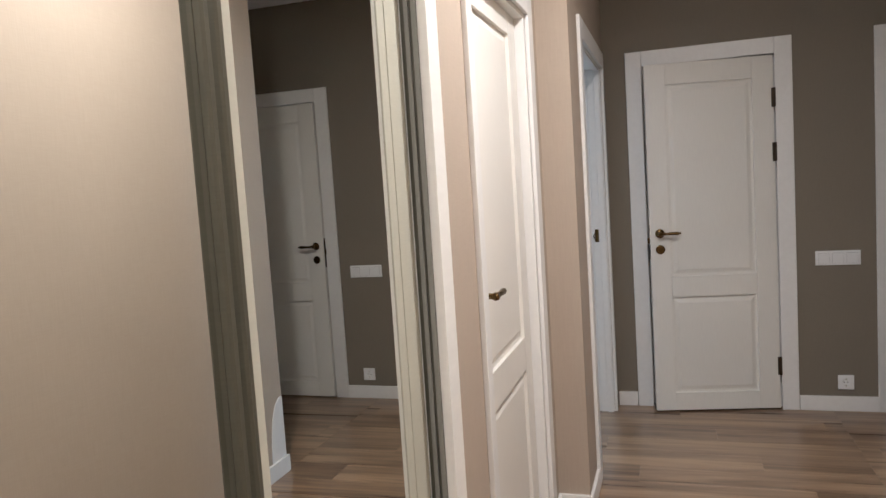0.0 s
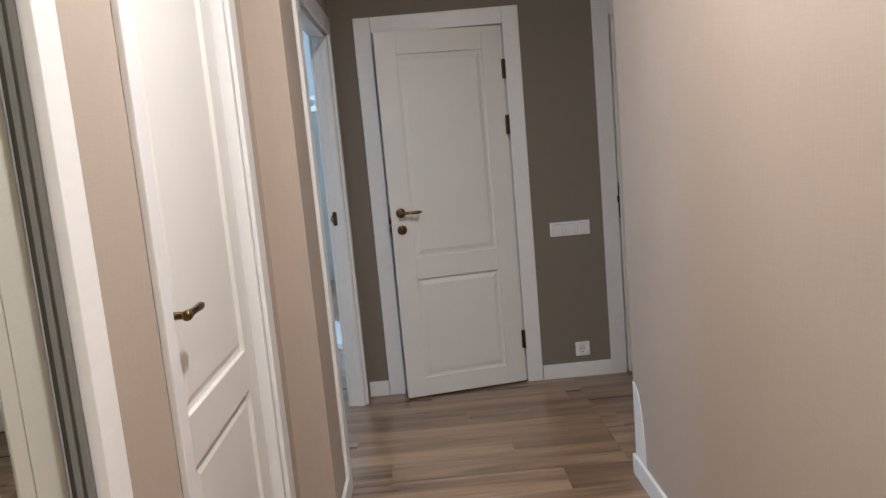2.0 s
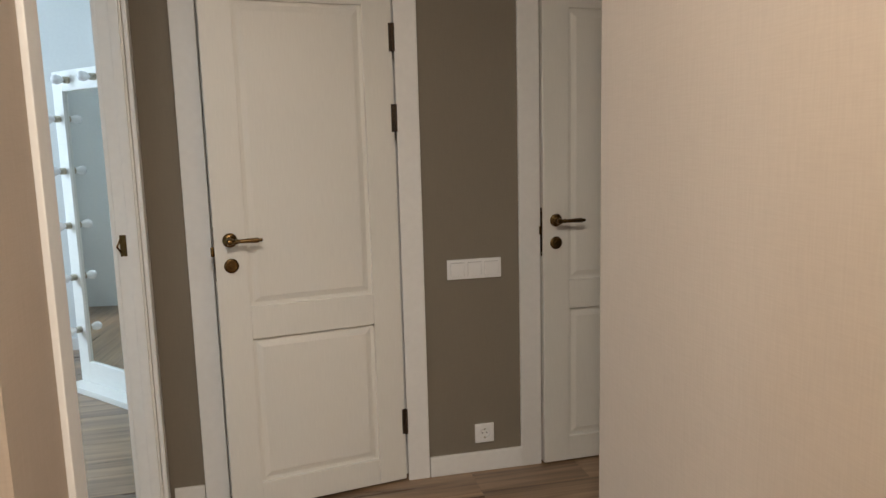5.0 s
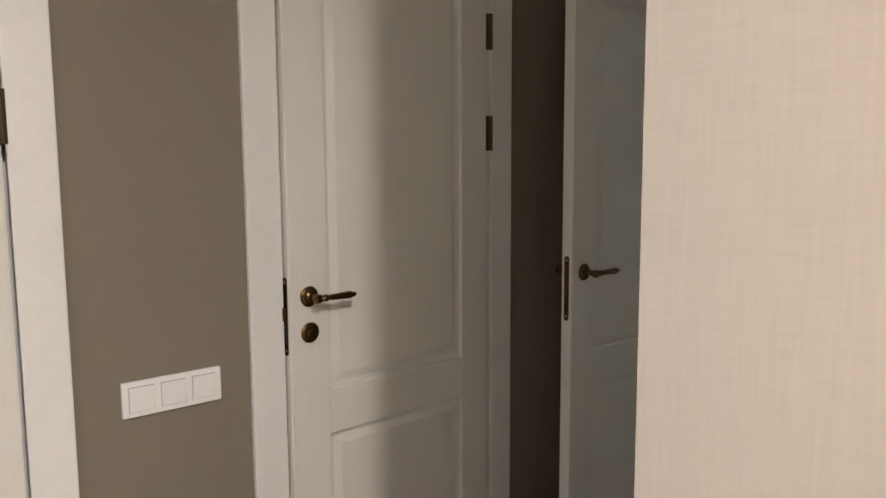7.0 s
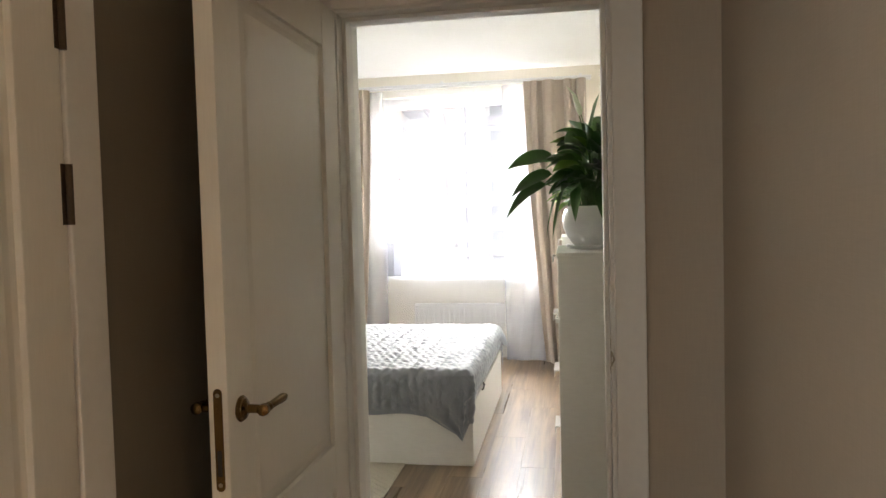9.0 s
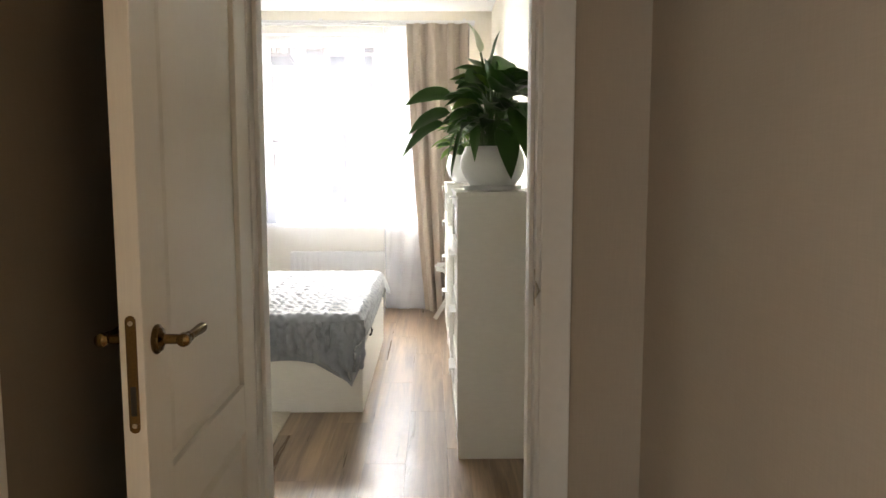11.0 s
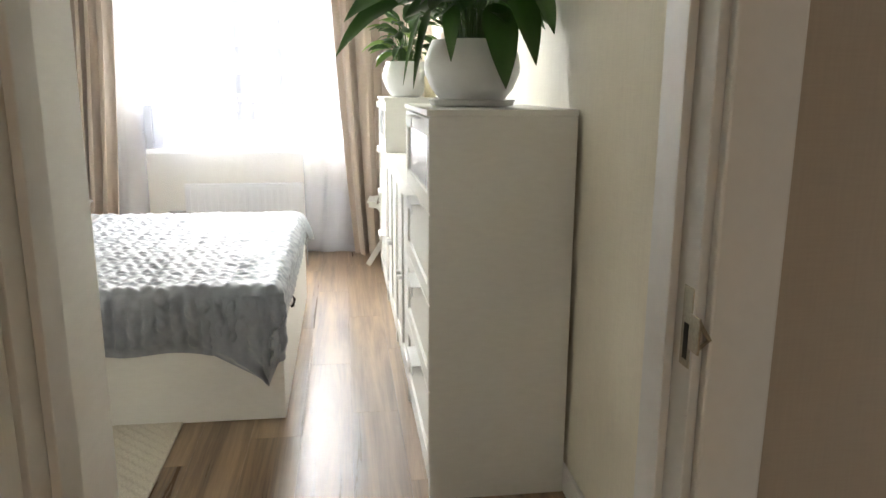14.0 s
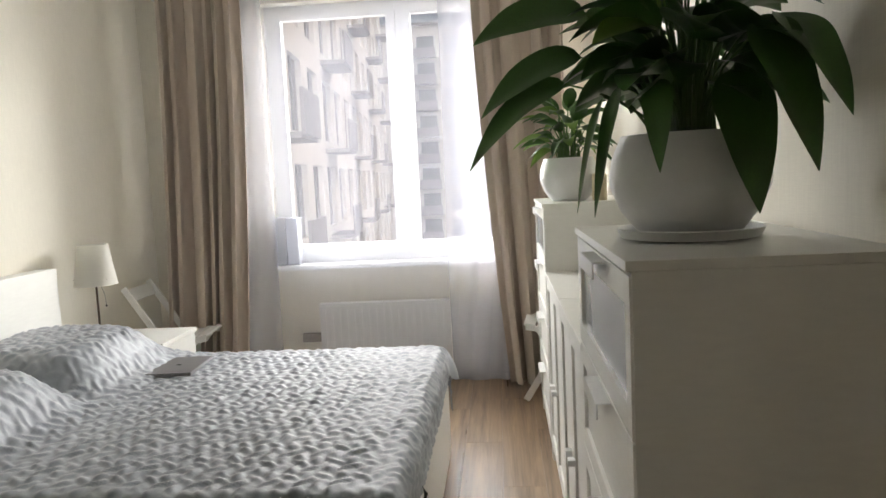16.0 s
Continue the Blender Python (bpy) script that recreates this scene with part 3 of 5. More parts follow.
# wardrobe with sliding mirror doors
def profile_bar(parent, x, y0, y1, z0, z1, mat, name="stile", flutes=2):
    """An upright bar with rounded flutes on its front, one closed outline drawn upwards."""
    line = [(x - 0.03, y0), (x + 0.003, y0)]
    w = (y1 - y0) / max(1, flutes)
    for i in range(flutes):
        for k, d in ((0.10, 0.0), (0.20, 0.006), (0.35, 0.009), (0.65, 0.009), (0.80, 0.006), (0.90, 0.0)):
            line.append((x + 0.003 + d, y0 + w * (i + k)))
    line += [(x + 0.003, y1), (x - 0.03, y1)]
    bm = shape()
    low, high = [[bm.verts.new((px, py, z)) for px, py in line] for z in (z0, z1)]
    for i in range(len(line)):
        k = (i + 1) % len(line)
        bm.faces.new((low[i], low[k], high[k], high[i]))
    bm.faces.new(low[::-1])
    bm.faces.new(high)
    return part(name, bm, mat, parent)


M_X = -1.111
wd = thing("sliding_wardrobe", pose(0, 0, 0), "built-in wardrobe with sliding mirror doors in metal profiles", "wardrobe")
for x, y0, y1 in ((M_X, -3.80, -2.970), (M_X + 0.045, -5.60, -3.712)):
    dr = new("mirror_door")
    dr.parent = wd
    bm = shape()
    box(bm, x - 0.006, y0 + 0.02, 0.06, x, y1 - 0.02, 2.60)
    part("mirror", bm, M_MIRROR, dr, "silvered mirror pane")
    if y1 < -3.2:
        profile_bar(dr, x + 0.004, y1 - 0.073, y1 - 0.0185, 0.03, 2.64, M_PROFILE)
        profile_bar(dr, x + 0.006, y1 - 0.018, y1, 0.03, 2.64, M_PROFILE_PALE, flutes=0)
        profile_bar(dr, x + 0.004, y0, y0 + 0.05, 0.03, 2.64, M_PROFILE)
    else:
        profile_bar(dr, x + 0.004, y0, y0 + 0.05, 0.03, 2.64, M_PROFILE)
        profile_bar(dr, x + 0.001, -3.060, -2.974, 0.03, 2.64, M_PROFILE_PALE, flutes=0)
        profile_bar(dr, x - 0.001, -3.098, -3.0605, 0.03, 2.64, M_PROFILE_PALE, flutes=0)
    for z0, z1 in ((0.03, 0.085), (2.585, 2.64)):
        bm = shape()
        box(bm, x - 0.02, y0 + 0.05, z0, x + 0.008, y1 - 0.10, z1, 0.003)
        part("rail", bm, M_PROFILE, dr)
bm = shape()
box(bm, -1.20, -2.965, 0.0, X_L + 0.008, -2.886, 2.66, 0.003)
part("side_panel", bm, M_WHITE, wd, "white lacquered side panel")
for x0, x1, y0, mat in ((-1.106, -1.097, -2.970, M_PROFILE), (-1.0965, -1.086, -2.973, M_BRUSH), (-1.0855, -1.080, -2.969, M_PROFILE), (-1.0795, -1.068, -2.973, M_BRUSH)):
    bm = shape()
    box(bm, x0, y0, 0.02, x1, -2.9655, 2.64, 0.001)
    part("seal_strip", bm, mat, wd, "grey seal strip")
bm = shape()
box(bm, -1.14, -5.62, 0.0, -1.03, -2.972, 0.024, 0.002)
part("floor_track", bm, M_PROFILE, wd)
bm = shape()
box(bm, -1.14, -5.62, 2.645, -1.03, -2.972, 2.679, 0.002)
part("top_track", bm, M_PROFILE, wd)

# recessed ceiling spot
cs = thing("ceiling_spotlight", pose(-0.35, -2.60, 2.68), "small round recessed ceiling spotlight, lit warm", "ceiling light", "corridor spotlights")
bm = shape()
lathe(bm, [(0.060, -0.0002), (0.075, -0.0002), (0.078, -0.006), (0.075, -0.009), (0.060, -0.007), (0.060, -0.0003)], Matrix(), 32)
part("ring", bm, M_STEEL, cs, smooth=True)
copy_thing(cs, pose(-0.34, -4.75, 2.68))

# ---- side room: dressing mirror with bulbs ----
vm = thing("dressing_mirror", pose(-1.32, 1.23, 0, 0, 0, 131.6), "tall white framed dressing mirror with round bulbs on a base board", "mirror")
# local x along the base from the corner, local -y behind
bm = shape()
box(bm, -0.30, -0.26, 0.0, 0.60, 0.0, 0.035, 0.004)
part("base", bm, M_WHITE, vm)
for x0, x1, z0, z1 in ((-0.30, -0.20, 0.035, 1.82), (0.50, 0.60, 0.035, 1.82), (-0.20, 0.50, 0.035, 0.16), (-0.20, 0.50, 1.71, 1.82)):
    bm = shape()
    box(bm, x0, -0.125, z0, x1, -0.09, z1, 0.004)
    part("frame_board", bm, M_WHITE, vm)
bm = shape()
box(bm, -0.20, -0.120, 0.16, 0.50, -0.105, 1.71)
part("mirror", bm, M_MIRROR, vm)
M_BULB = material("frosted_bulb", (0.85, 0.85, 0.85), 0.25, amount=0.0, bump=0.0)
BULB_ROWS = (0.35, 0.66, 0.96, 1.27, 1.56)
for x, zs in ((0.55, BULB_ROWS), (-0.25, BULB_ROWS), (0.42, (1.765,)), (0.15, (1.765,)), (-0.12, (1.765,))):
    for z in zs:
        out = Matrix.Translation((x, -0.09, z)) @ Euler((radians(-90), 0, 0)).to_matrix().to_4x4()
        bm = shape()
        lathe(bm, [(0.019, 0), (0.019, 0.026), (0.013, 0.030)], out, 14)
        part("bulb_holder", bm, M_STEEL, vm, smooth=True)
        bm = shape()
        lathe(bm, [(0.010, 0.029), (0.016, 0.038), (0.024, 0.053), (0.027, 0.067), (0.024, 0.081), (0.013, 0.091), (0.002, 0.094)], out, 16)
        part("bulb", bm, M_BULB, vm, smooth=True)


# ---- bedroom: window, radiator, curtains ----
win = thing("window_1", Matrix(), "white two-part window with a wide middle post, seen through sheer cloth", "window", kind="structure")
xw = X_WIN + 0.10
for y0, y1, z0, z1, n in ((W0, W0 + 0.06, WZ0, WZ1, "frame"), (W1 - 0.06, W1, WZ0, WZ1, "frame"), (W0 + 0.06, W1 - 0.06, WZ0, WZ0 + 0.06, "frame"), (W0 + 0.06, W1 - 0.06, WZ1 - 0.05, WZ1, "frame"), (0.005, 0.075, WZ0 + 0.06, WZ1 - 0.05, "mullion")):
    bm = shape()
    box(bm, xw, y0, z0, xw + 0.07, y1, z1, 0.004)
    part(n, bm, M_PLASTIC, win)
for y0, y1 in ((W0 + 0.055, 0.02), (0.06, W1 - 0.055)):
    sash = new("sash")
    sash.parent = win
    z0, z1 = WZ0 + 0.055, WZ1 - 0.045
    for a0, a1, c0, c1 in ((y0, y0 + 0.065, z0, z1), (y1 - 0.065, y1, z0, z1), (y0 + 0.065, y1 - 0.065, z0, z0 + 0.075), (y0 + 0.065, y1 - 0.065, z1 - 0.06, z1)):
        bm = shape()
        box(bm, xw - 0.018, a0, c0, xw + 0.05, a1, c1, 0.004)
        part("sash_bar", bm, M_PLASTIC, sash)
    bm = shape()
    box(bm, xw + 0.02, y0 + 0.06, z0 + 0.07, xw + 0.03, y1 - 0.06, z1 - 0.055)
    pane = part("pane", bm, M_GLASS, sash)
    pane.visible_shadow = False
bm = shape()
box(bm, X_WIN - 0.10, W0 - 0.06, WZ0 - 0.032, X_WIN + 0.10, W1 + 0.06, WZ0 + 0.002, 0.006)
part("sill", bm, M_PLASTIC, win, "white plastic window sill")

rad = thing("radiator", pose(X_WIN - 0.11, 0.05, 0.10), "white ribbed panel radiator under the window", "radiator")
bm = shape()
box(bm, 0.06, -0.62, 0.0, 0.075, 0.62, 0.44, 0.004)
part("back_panel", bm, M_PLASTIC, rad)
bm = shape()
box(bm, 0.0, -0.62, 0.0, 0.018, 0.62, 0.44, 0.004)
for i in range(24):
    y = -0.59 + i * 0.0513
    box(bm, -0.006, y - 0.015, 0.03, 0.002, y + 0.015, 0.41, 0.003)
part("front_panel", bm, M_PLASTIC, rad)
bm = shape()
box(bm, 0.0, -0.62, 0.44, 0.075, 0.62, 0.452, 0.003)
part("grille", bm, M_PLASTIC, rad)
for y in (-0.45, 0.45):
    bm = shape()
    box(bm, 0.07, y - 0.02, 0.1, 0.108, y + 0.02, 0.35, 0.002)
    part("bracket", bm, M_PLASTIC, rad)

bx = thing("fabric_box", pose(X_WIN - 0.01, 0.885, WZ0 + 0.003), "dark grey fabric box standing on the window sill", "box")
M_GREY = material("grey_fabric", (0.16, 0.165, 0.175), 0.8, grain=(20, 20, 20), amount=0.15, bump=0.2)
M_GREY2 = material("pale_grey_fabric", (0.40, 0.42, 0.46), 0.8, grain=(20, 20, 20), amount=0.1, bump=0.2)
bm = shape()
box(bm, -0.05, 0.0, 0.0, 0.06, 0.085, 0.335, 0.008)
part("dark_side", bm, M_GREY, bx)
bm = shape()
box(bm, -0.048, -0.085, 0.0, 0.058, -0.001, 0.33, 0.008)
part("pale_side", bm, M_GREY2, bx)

so2 = thing("wall_socket", pose(X_WIN - 0.001, 0.755, 0.30), "grey-brown double socket low on the wall beside the radiator", "socket")
M_TAUPE = material("taupe_plastic", (0.22, 0.19, 0.16), 0.5, amount=0.05, bump=0.02)
bm = shape()
box(bm, -0.030, -0.068, -0.032, 0.0, 0.068, 0.032, 0.006)
part("plate", bm, M_TAUPE, so2)
for y in (-0.032, 0.032):
    bm = shape()
    lathe(bm, [(0.021, 0), (0.021, 0.003), (0.018, 0.004), (0.017, 0.001)], Matrix.Translation((-0.0302, y, 0)) @ Euler((0, radians(-90), 0)).to_matrix().to_4x4(), 20)
    part("outlet", bm, M_TAUPE, so2)

M_CURTAIN = material("beige_curtain_cloth", (0.50, 0.415, 0.345), 0.75, grain=(20, 20, 2), amount=0.1, fine=120, bump=0.12, sheen=0.3)
M_TULLE = sheer("white_tulle", (0.82, 0.84, 0.96), 0.77, 0.28, gathers=True)


def hanging(name, mat, x, y_top, y_bot, z0, z1, folds, depth, label, category, seed, cols=160, rows=28, bow=0.0, sweep=0.0):
    """A hanging cloth: folds that deepen downwards; y_top and y_bot are its side edges above and below."""
    rnd = random.Random(seed)
    ph = [rnd.uniform(-0.7, 0.7) for _ in range(folds + 2)]
    am = [rnd.uniform(0.55, 1.25) for _ in range(folds + 2)]
    bm = shape()
    grid = []
    for j in range(rows + 1):
        v = j / rows
        z = z1 + (z0 - z1) * v
        row = []
        for i in range(cols + 1):
            u = i / cols
            k = min(folds, max(0.0, (u + 0.055 * math.sin(2 * math.pi * u * 1.5 + seed) * math.sin(math.pi * u) + 0.02 * v * math.sin(9 * u + seed) * math.sin(math.pi * u)) * folds))
            f = int(k)
            w = k - f
            amp = (am[f] * (1 - w) + am[f + 1] * w)
            off = ph[f] * (1 - w) + ph[f + 1] * w
            bend = v ** 1.5
            ya = y_top[0] + (y_bot[0] - y_top[0]) * bend + sweep * math.sin(math.pi * v) * (1 - u)
            yb = y_top[1] + (y_bot[1] - y_top[1]) * bend
            wave = math.sin(2 * math.pi * k + off * 1.4 * v + 0.4 * math.sin(3 * v + f))
            wave = math.copysign(abs(wave) ** 0.8, wave)
            dx = depth * amp * (0.55 + 0.45 * v) * wave + 0.012 * noise.noise(Vector((u * 9, v * 3, seed)))
            dy = 0.4 * depth * amp * math.cos(4 * math.pi * k + off)
            row.append(bm.verts.new((x + dx + bow * v * v, ya + (yb - ya) * u + dy * 0.5, z)))
        grid.append(row)
    for a, b2 in zip(grid, grid[1:]):
        for i in range(cols):
            bm.faces.new((a[i], a[i + 1], b2[i + 1], b2[i]))
    ob = part(name, bm, mat, smooth=True)
    return tagged(ob, label, category)


hanging("curtain", M_CURTAIN, 7.10, (1.00, 1.56), (1.13, 1.66), 0.015, 2.665, 6, 0.056, "beige heavy curtain drawn aside, hanging in deep folds", "curtain", 3)["group"] = "curtains at the window"
hanging("curtain", M_CURTAIN, 7.10, (-0.48, -1.06), (-0.645, -1.02), 0.015, 2.665, 4, 0.052, "beige heavy curtain drawn aside, narrowing towards the floor", "curtain", 5)["group"] = "curtains at the window"
hanging("sheer_curtain", M_TULLE, 7.22, (-0.80, 1.42), (-0.70, 1.46), 0.012, 2.66, 14, 0.020, "white translucent sheer curtain across the window", "sheer curtain", 8, cols=300, sweep=-0.05)
rail = thing("curtain_rail", Matrix(), "slim white double curtain rail under the ceiling", "curtain rail")
for x in (7.10, 7.22):
    bm = shape()
    box(bm, x - 0.012, -1.10, 2.668, x + 0.012, 1.80, 2.690, 0.003)
    part("track", bm, M_PLASTIC, rail)
for y in (-1.0, 0.3, 1.7):
    bm = shape()
    box(bm, 7.085, y - 0.012, 2.69, 7.42, y + 0.012, 2.706, 0.003)
    part("bracket", bm, M_PLASTIC, rail)


# ---- bed ----
BX0, BX1, BY0, BY1 = 4.208, 5.96, -0.315, 1.735
bed = thing("bed", pose(0, 0, 0), "white storage bed with panelled sides and tall headboard", "bed")
for x0, y0, x1, y1, z1, n in ((BX0, BY0, BX0 + 0.022, BY1, 0.345, "side_panel"), (BX1 - 0.022, BY0, BX1, BY1, 0.345, "side_panel"), (BX0 + 0.0225, BY0, BX1 - 0.0225, BY0 + 0.022, 0.345, "foot_panel"), (BX0, BY1 + 0.001, BX1 + 0.07, BY1 + 0.10, 1.01, "headboard")):
    bm = shape()
    box(bm, x0, y0, 0.004, x1, y1, z1, 0.003)
    part(n, bm, M_WHITE, bed)
M_MATTRESS = material("grey_mattress_cloth", (0.42, 0.42, 0.42), 0.85, grain=(12, 12, 12), amount=0.1, bump=0.15)
bm = shape()
box(bm, BX0 + 0.035, BY0 + 0.035, 0.25, BX1 - 0.035, BY1 - 0.002, 0.52, 0.035)
part("mattress", bm, M_MATTRESS, bed, "pale grey mattress", smooth=True)
M_BLACK = material("black_strap", (0.015, 0.015, 0.016), 0.7, amount=0.2, bump=0.1)
bm = shape()
tube(bm, [(4.60, BY0 + 0.036, 0.40), (4.60, BY0 - 0.012, 0.405), (4.61, BY0 - 0.022, 0.38), (4.62, BY0 - 0.014, 0.35), (4.62, BY0 - 0.004, 0.345)], 0.006, 8)
part("strap", bm, M_BLACK, bed, "black webbing pull strap")

# bedspread: one grid over the top, hanging at the near side, the foot and the corner between them
M_SPREAD = material("silver_grey_quilted_satin", (0.28, 0.305, 0.34), 0.4, grain=(8, 8, 8), amount=0.08, fine=60, bump=0.12, sheen=0.3)


def spread_mesh():
    step = 0.0085
    near, far, foot, head = 0.235, 0.18, 0.135, 0.0
    na = int((BX1 - BX0 + near + far) / step)
    nb = int((BY1 - BY0 + foot + head) / step)
    verts, faces = [], []
    rad = 0.05
    top = 0.552

    def edge(d):
        """Path over a rounded edge: d > 0 is past the edge; gives (outward, down)."""
        if d < -rad:
            return d, 0.0
        q = (d + rad) / (rad * math.pi / 2)
        if q < 1:
            return -rad + rad * math.sin(q * math.pi / 2), rad * (1 - math.cos(q * math.pi / 2))
        return 0.0, rad + (d + rad - rad * math.pi / 2)

    for i in range(na + 1):
        a = -near + i * step
        da, fa = -a, a - (BX1 - BX0)
        for j in range(nb + 1):
            b2 = -foot + j * step
            db = -b2
            # puckers in staggered rows, slanted to and fro like a leaf
            bend = 0.22 * noise.noise(Vector((a * 5, b2 * 5, 1.7)))
            zig = abs((a / 0.058) % 2 - 1) - 0.5
            row = b2 / 0.052 + bend + 0.6 * zig * min(1, max(0, a / 0.06))
            k = math.floor(row)
            w = row - k
            slant = 0.7 * (w - 0.5) * (1 if k % 2 else -1)
            jit = 0.35 * noise.noise(Vector((a * 9, k * 3.1, 0.3)))
            col = a / 0.055 + 0.5 * (k % 2) + slant + jit
            t = col - math.floor(col)
            s = math.sin(math.pi * w) ** 0.45
            c = (t / 0.34 if t < 0.34 else (1 - t) / 0.66) ** 0.85
            size = 0.75 + 0.6 * noise.noise(Vector((math.floor(col) * 1.7, k * 2.3, 5.0)))
            crease = 0.004 * noise.noise(Vector((a * 30 + b2 * 14, b2 * 26, 2.0))) + 0.0025 * noise.noise(Vector((a * 60, b2 * 60, 3.0)))
            puff = s * (0.003 + 0.0115 * size * c) + crease + 0.010 * noise.noise(Vector((a * 2.5, b2 * 2.5, 7.0)))
            ox, dz1 = edge(da)
            oy, dz2 = edge(db)
            o3, dz3 = edge(fa)
            x = BX0 - 0.004 - ox if da > -rad else BX0 + a
            y = BY0 - 0.006 - oy if db > -rad else BY0 + b2
            if fa > -rad:
                x = BX1 + 0.004 + o3
            z = top - dz1 - dz2 - dz3
            nx, ny, nz = 0.0, 0.0, 1.0
            if dz1 > 0.02 or dz2 > 0.02 or dz3 > 0.02:
                nx, ny, nz = -min(dz1 / rad, 1) + min(dz3 / rad, 1), -min(dz2 / rad, 1), 0.25
                ln = math.sqrt(nx * nx + ny * ny + nz * nz)
                nx, ny, nz = nx / ln, ny / ln, nz / ln
            if da > 0 and db > 0:
                # corner flap: folds inwards and droops below the hem
                y = BY0 - 0.012 + 0.55 * db * min(1, da / 0.12)
                x = BX0 - 0.014 - 0.05 * math.sin(min(1, db / foot) * math.pi) * min(1, da / 0.15)
                z = top - dz1 - 0.30 * db * min(1, da / 0.1) - dz2 * (1 - min(1, da / 0.1))
            if da > 0:
                tri = max(0.0, 1 - abs(b2 - 0.04) / 0.30) ** 1.3
                z -= 0.03 * tri * min(1, da / near)
                x -= 0.016 * tri * math.sin(b2 * 40) * min(1, da / near)
                fade = min(1, da / 0.05) * (1 if da < near - 0.03 else 0.3)
                drag = noise.noise(Vector((a * 16 + b2 * 20, b2 * 30, 4.0)))
                puff = fade * (0.022 * math.sin(math.pi * w) ** 0.6 + 0.018 * s * size * c + 0.010 * drag + 2.0 * crease) + (1 - fade) * puff * 0.6
                x -= 0.008 * math.sin(b2 * 26 + 1.5 * math.sin(b2 * 7)) * min(1, da / 0.2) + 0.004
                z += 0.004 * math.sin(b2 * 19) * min(1, da / near)
            # pillows under the cloth
            hump = 0.0
            for cx in (4.66, 5.48):
                rx, ry = (x - cx) / 0.42, (y - 1.43) / 0.36
                r = rx ** 4 + ry ** 4
                hump = max(hump, 0.20 / (1 + (r * 1.25) ** 2))
            z += hump if da < 0 and fa < 0 else 0
            verts.append((x + nx * puff, y + ny * puff, z + nz * puff))
    made = []
    for name, lo, hi in (("hem", 0, 5), ("cloth", 5, na)):
        faces = [(i * (nb + 1) + j, (i + 1) * (nb + 1) + j, (i + 1) * (nb + 1) + j + 1, i * (nb + 1) + j + 1) for i in range(lo, hi) for j in range(nb)]
        first = lo * (nb + 1)
        me = bpy.data.meshes.new(name)
        me.from_pydata(verts[first:(hi + 1) * (nb + 1)], [], [[k - first for k in f] for f in faces])
        me.polygons.foreach_set("use_smooth", [True] * len(faces))
        me.materials.append(M_SPREAD)
        made.append((name, me))
    return made


def corner_flap(parent):
    """The corner of the cloth, folded over and hanging as a pointed flap."""
    n, k = 56, 44
    top_l, top_r = Vector((BX0 - 0.012, 0.03, 0.515)), Vector((BX0 - 0.006, BY0 - 0.012, 0.525))
    mid_l, mid_r = Vector((BX0 - 0.022, -0.035, 0.300)), Vector((BX0 - 0.02, BY0 - 0.018, 0.335))
    tip = Vector((BX0 - 0.030, -0.262, 0.170))
    bm = shape()
    rows = []
    for j in range(n + 1):
        v = j / n
        if v < 0.55:
            left, right = top_l.lerp(mid_l, v / 0.55), top_r.lerp(mid_r, v / 0.55)
        else:
            w = (v - 0.55) / 0.45
            left, right = mid_l.lerp(tip, w), mid_r.lerp(tip, w)
        row = []
        for i in range(k + 1):
            u = i / k
            p = left.lerp(right, u)
            swell = math.sin(math.pi * u) ** 0.8
            fold = 0.5 + 0.5 * math.sin(2 * math.pi * (2.1 * u - 0.55 * v) + 0.6)
            crumple = noise.noise(Vector((p.y * 30, p.z * 26, 3.0))) + 1.3 * (abs(math.sin(p.y * 56 + 3 * p.z)) ** 0.6 - 0.5) + 0.7 * noise.noise(Vector((p.y * 70 + p.z * 40, p.z * 60, 8.0)))
            p.x -= swell * (0.010 + 0.034 * fold * min(1, v * 2.5)) + 0.008 * crumple * swell
            row.append(bm.verts.new(p))
        rows.append(row)
    for a, b2 in zip(rows, rows[1:]):
        for i in range(k):
            bm.faces.new((a[i], a[i + 1], b2[i + 1], b2[i]))
    bmesh.ops.remove_doubles(bm, verts=bm.verts, dist=0.0002)
    return part("corner_flap", bm, M_SPREAD, parent, smooth=True)


def far_flap(parent):
    """The bedspread's corner by the window: a short fold hanging out past the foot panel."""
    n, k = 18, 16
    a0, a1 = Vector((5.70, BY0 - 0.006, 0.525)), Vector((BX1 - 0.015, BY0 - 0.004, 0.525))
    c0, c1 = Vector((5.80, BY0 - 0.022, 0.415)), Vector((BX1 + 0.045, BY0 - 0.055, 0.365))
    bm = shape()
    rows = []
    for j in range(n + 1):
        v = j / n
        row = []
        for i in range(k + 1):
            u = i / k
            p = a0.lerp(c0, v).lerp(a1.lerp(c1, v), u)
            p.y -= 0.012 * math.sin(math.pi * v) * u + 0.014 * math.sin(9 * u + 2 * v) * v
            p.z += 0.006 * noise.noise(Vector((u * 6, v * 6, 2.0)))
            row.append(bm.verts.new(p))
        rows.append(row)
    for a, b2 in zip(rows, rows[1:]):
        for i in range(k):
            bm.faces.new((a[i], a[i + 1], b2[i + 1], b2[i]))
    return part("corner_flap", bm, M_SPREAD, parent, smooth=True)


spread = thing("bedspread", Matrix(), "silver-grey puckered quilted bedspread over bed and pillows", "bedspread")
for name, me in spread_mesh():
    new(name, me).parent = spread
corner_flap(spread)
far_flap(spread)

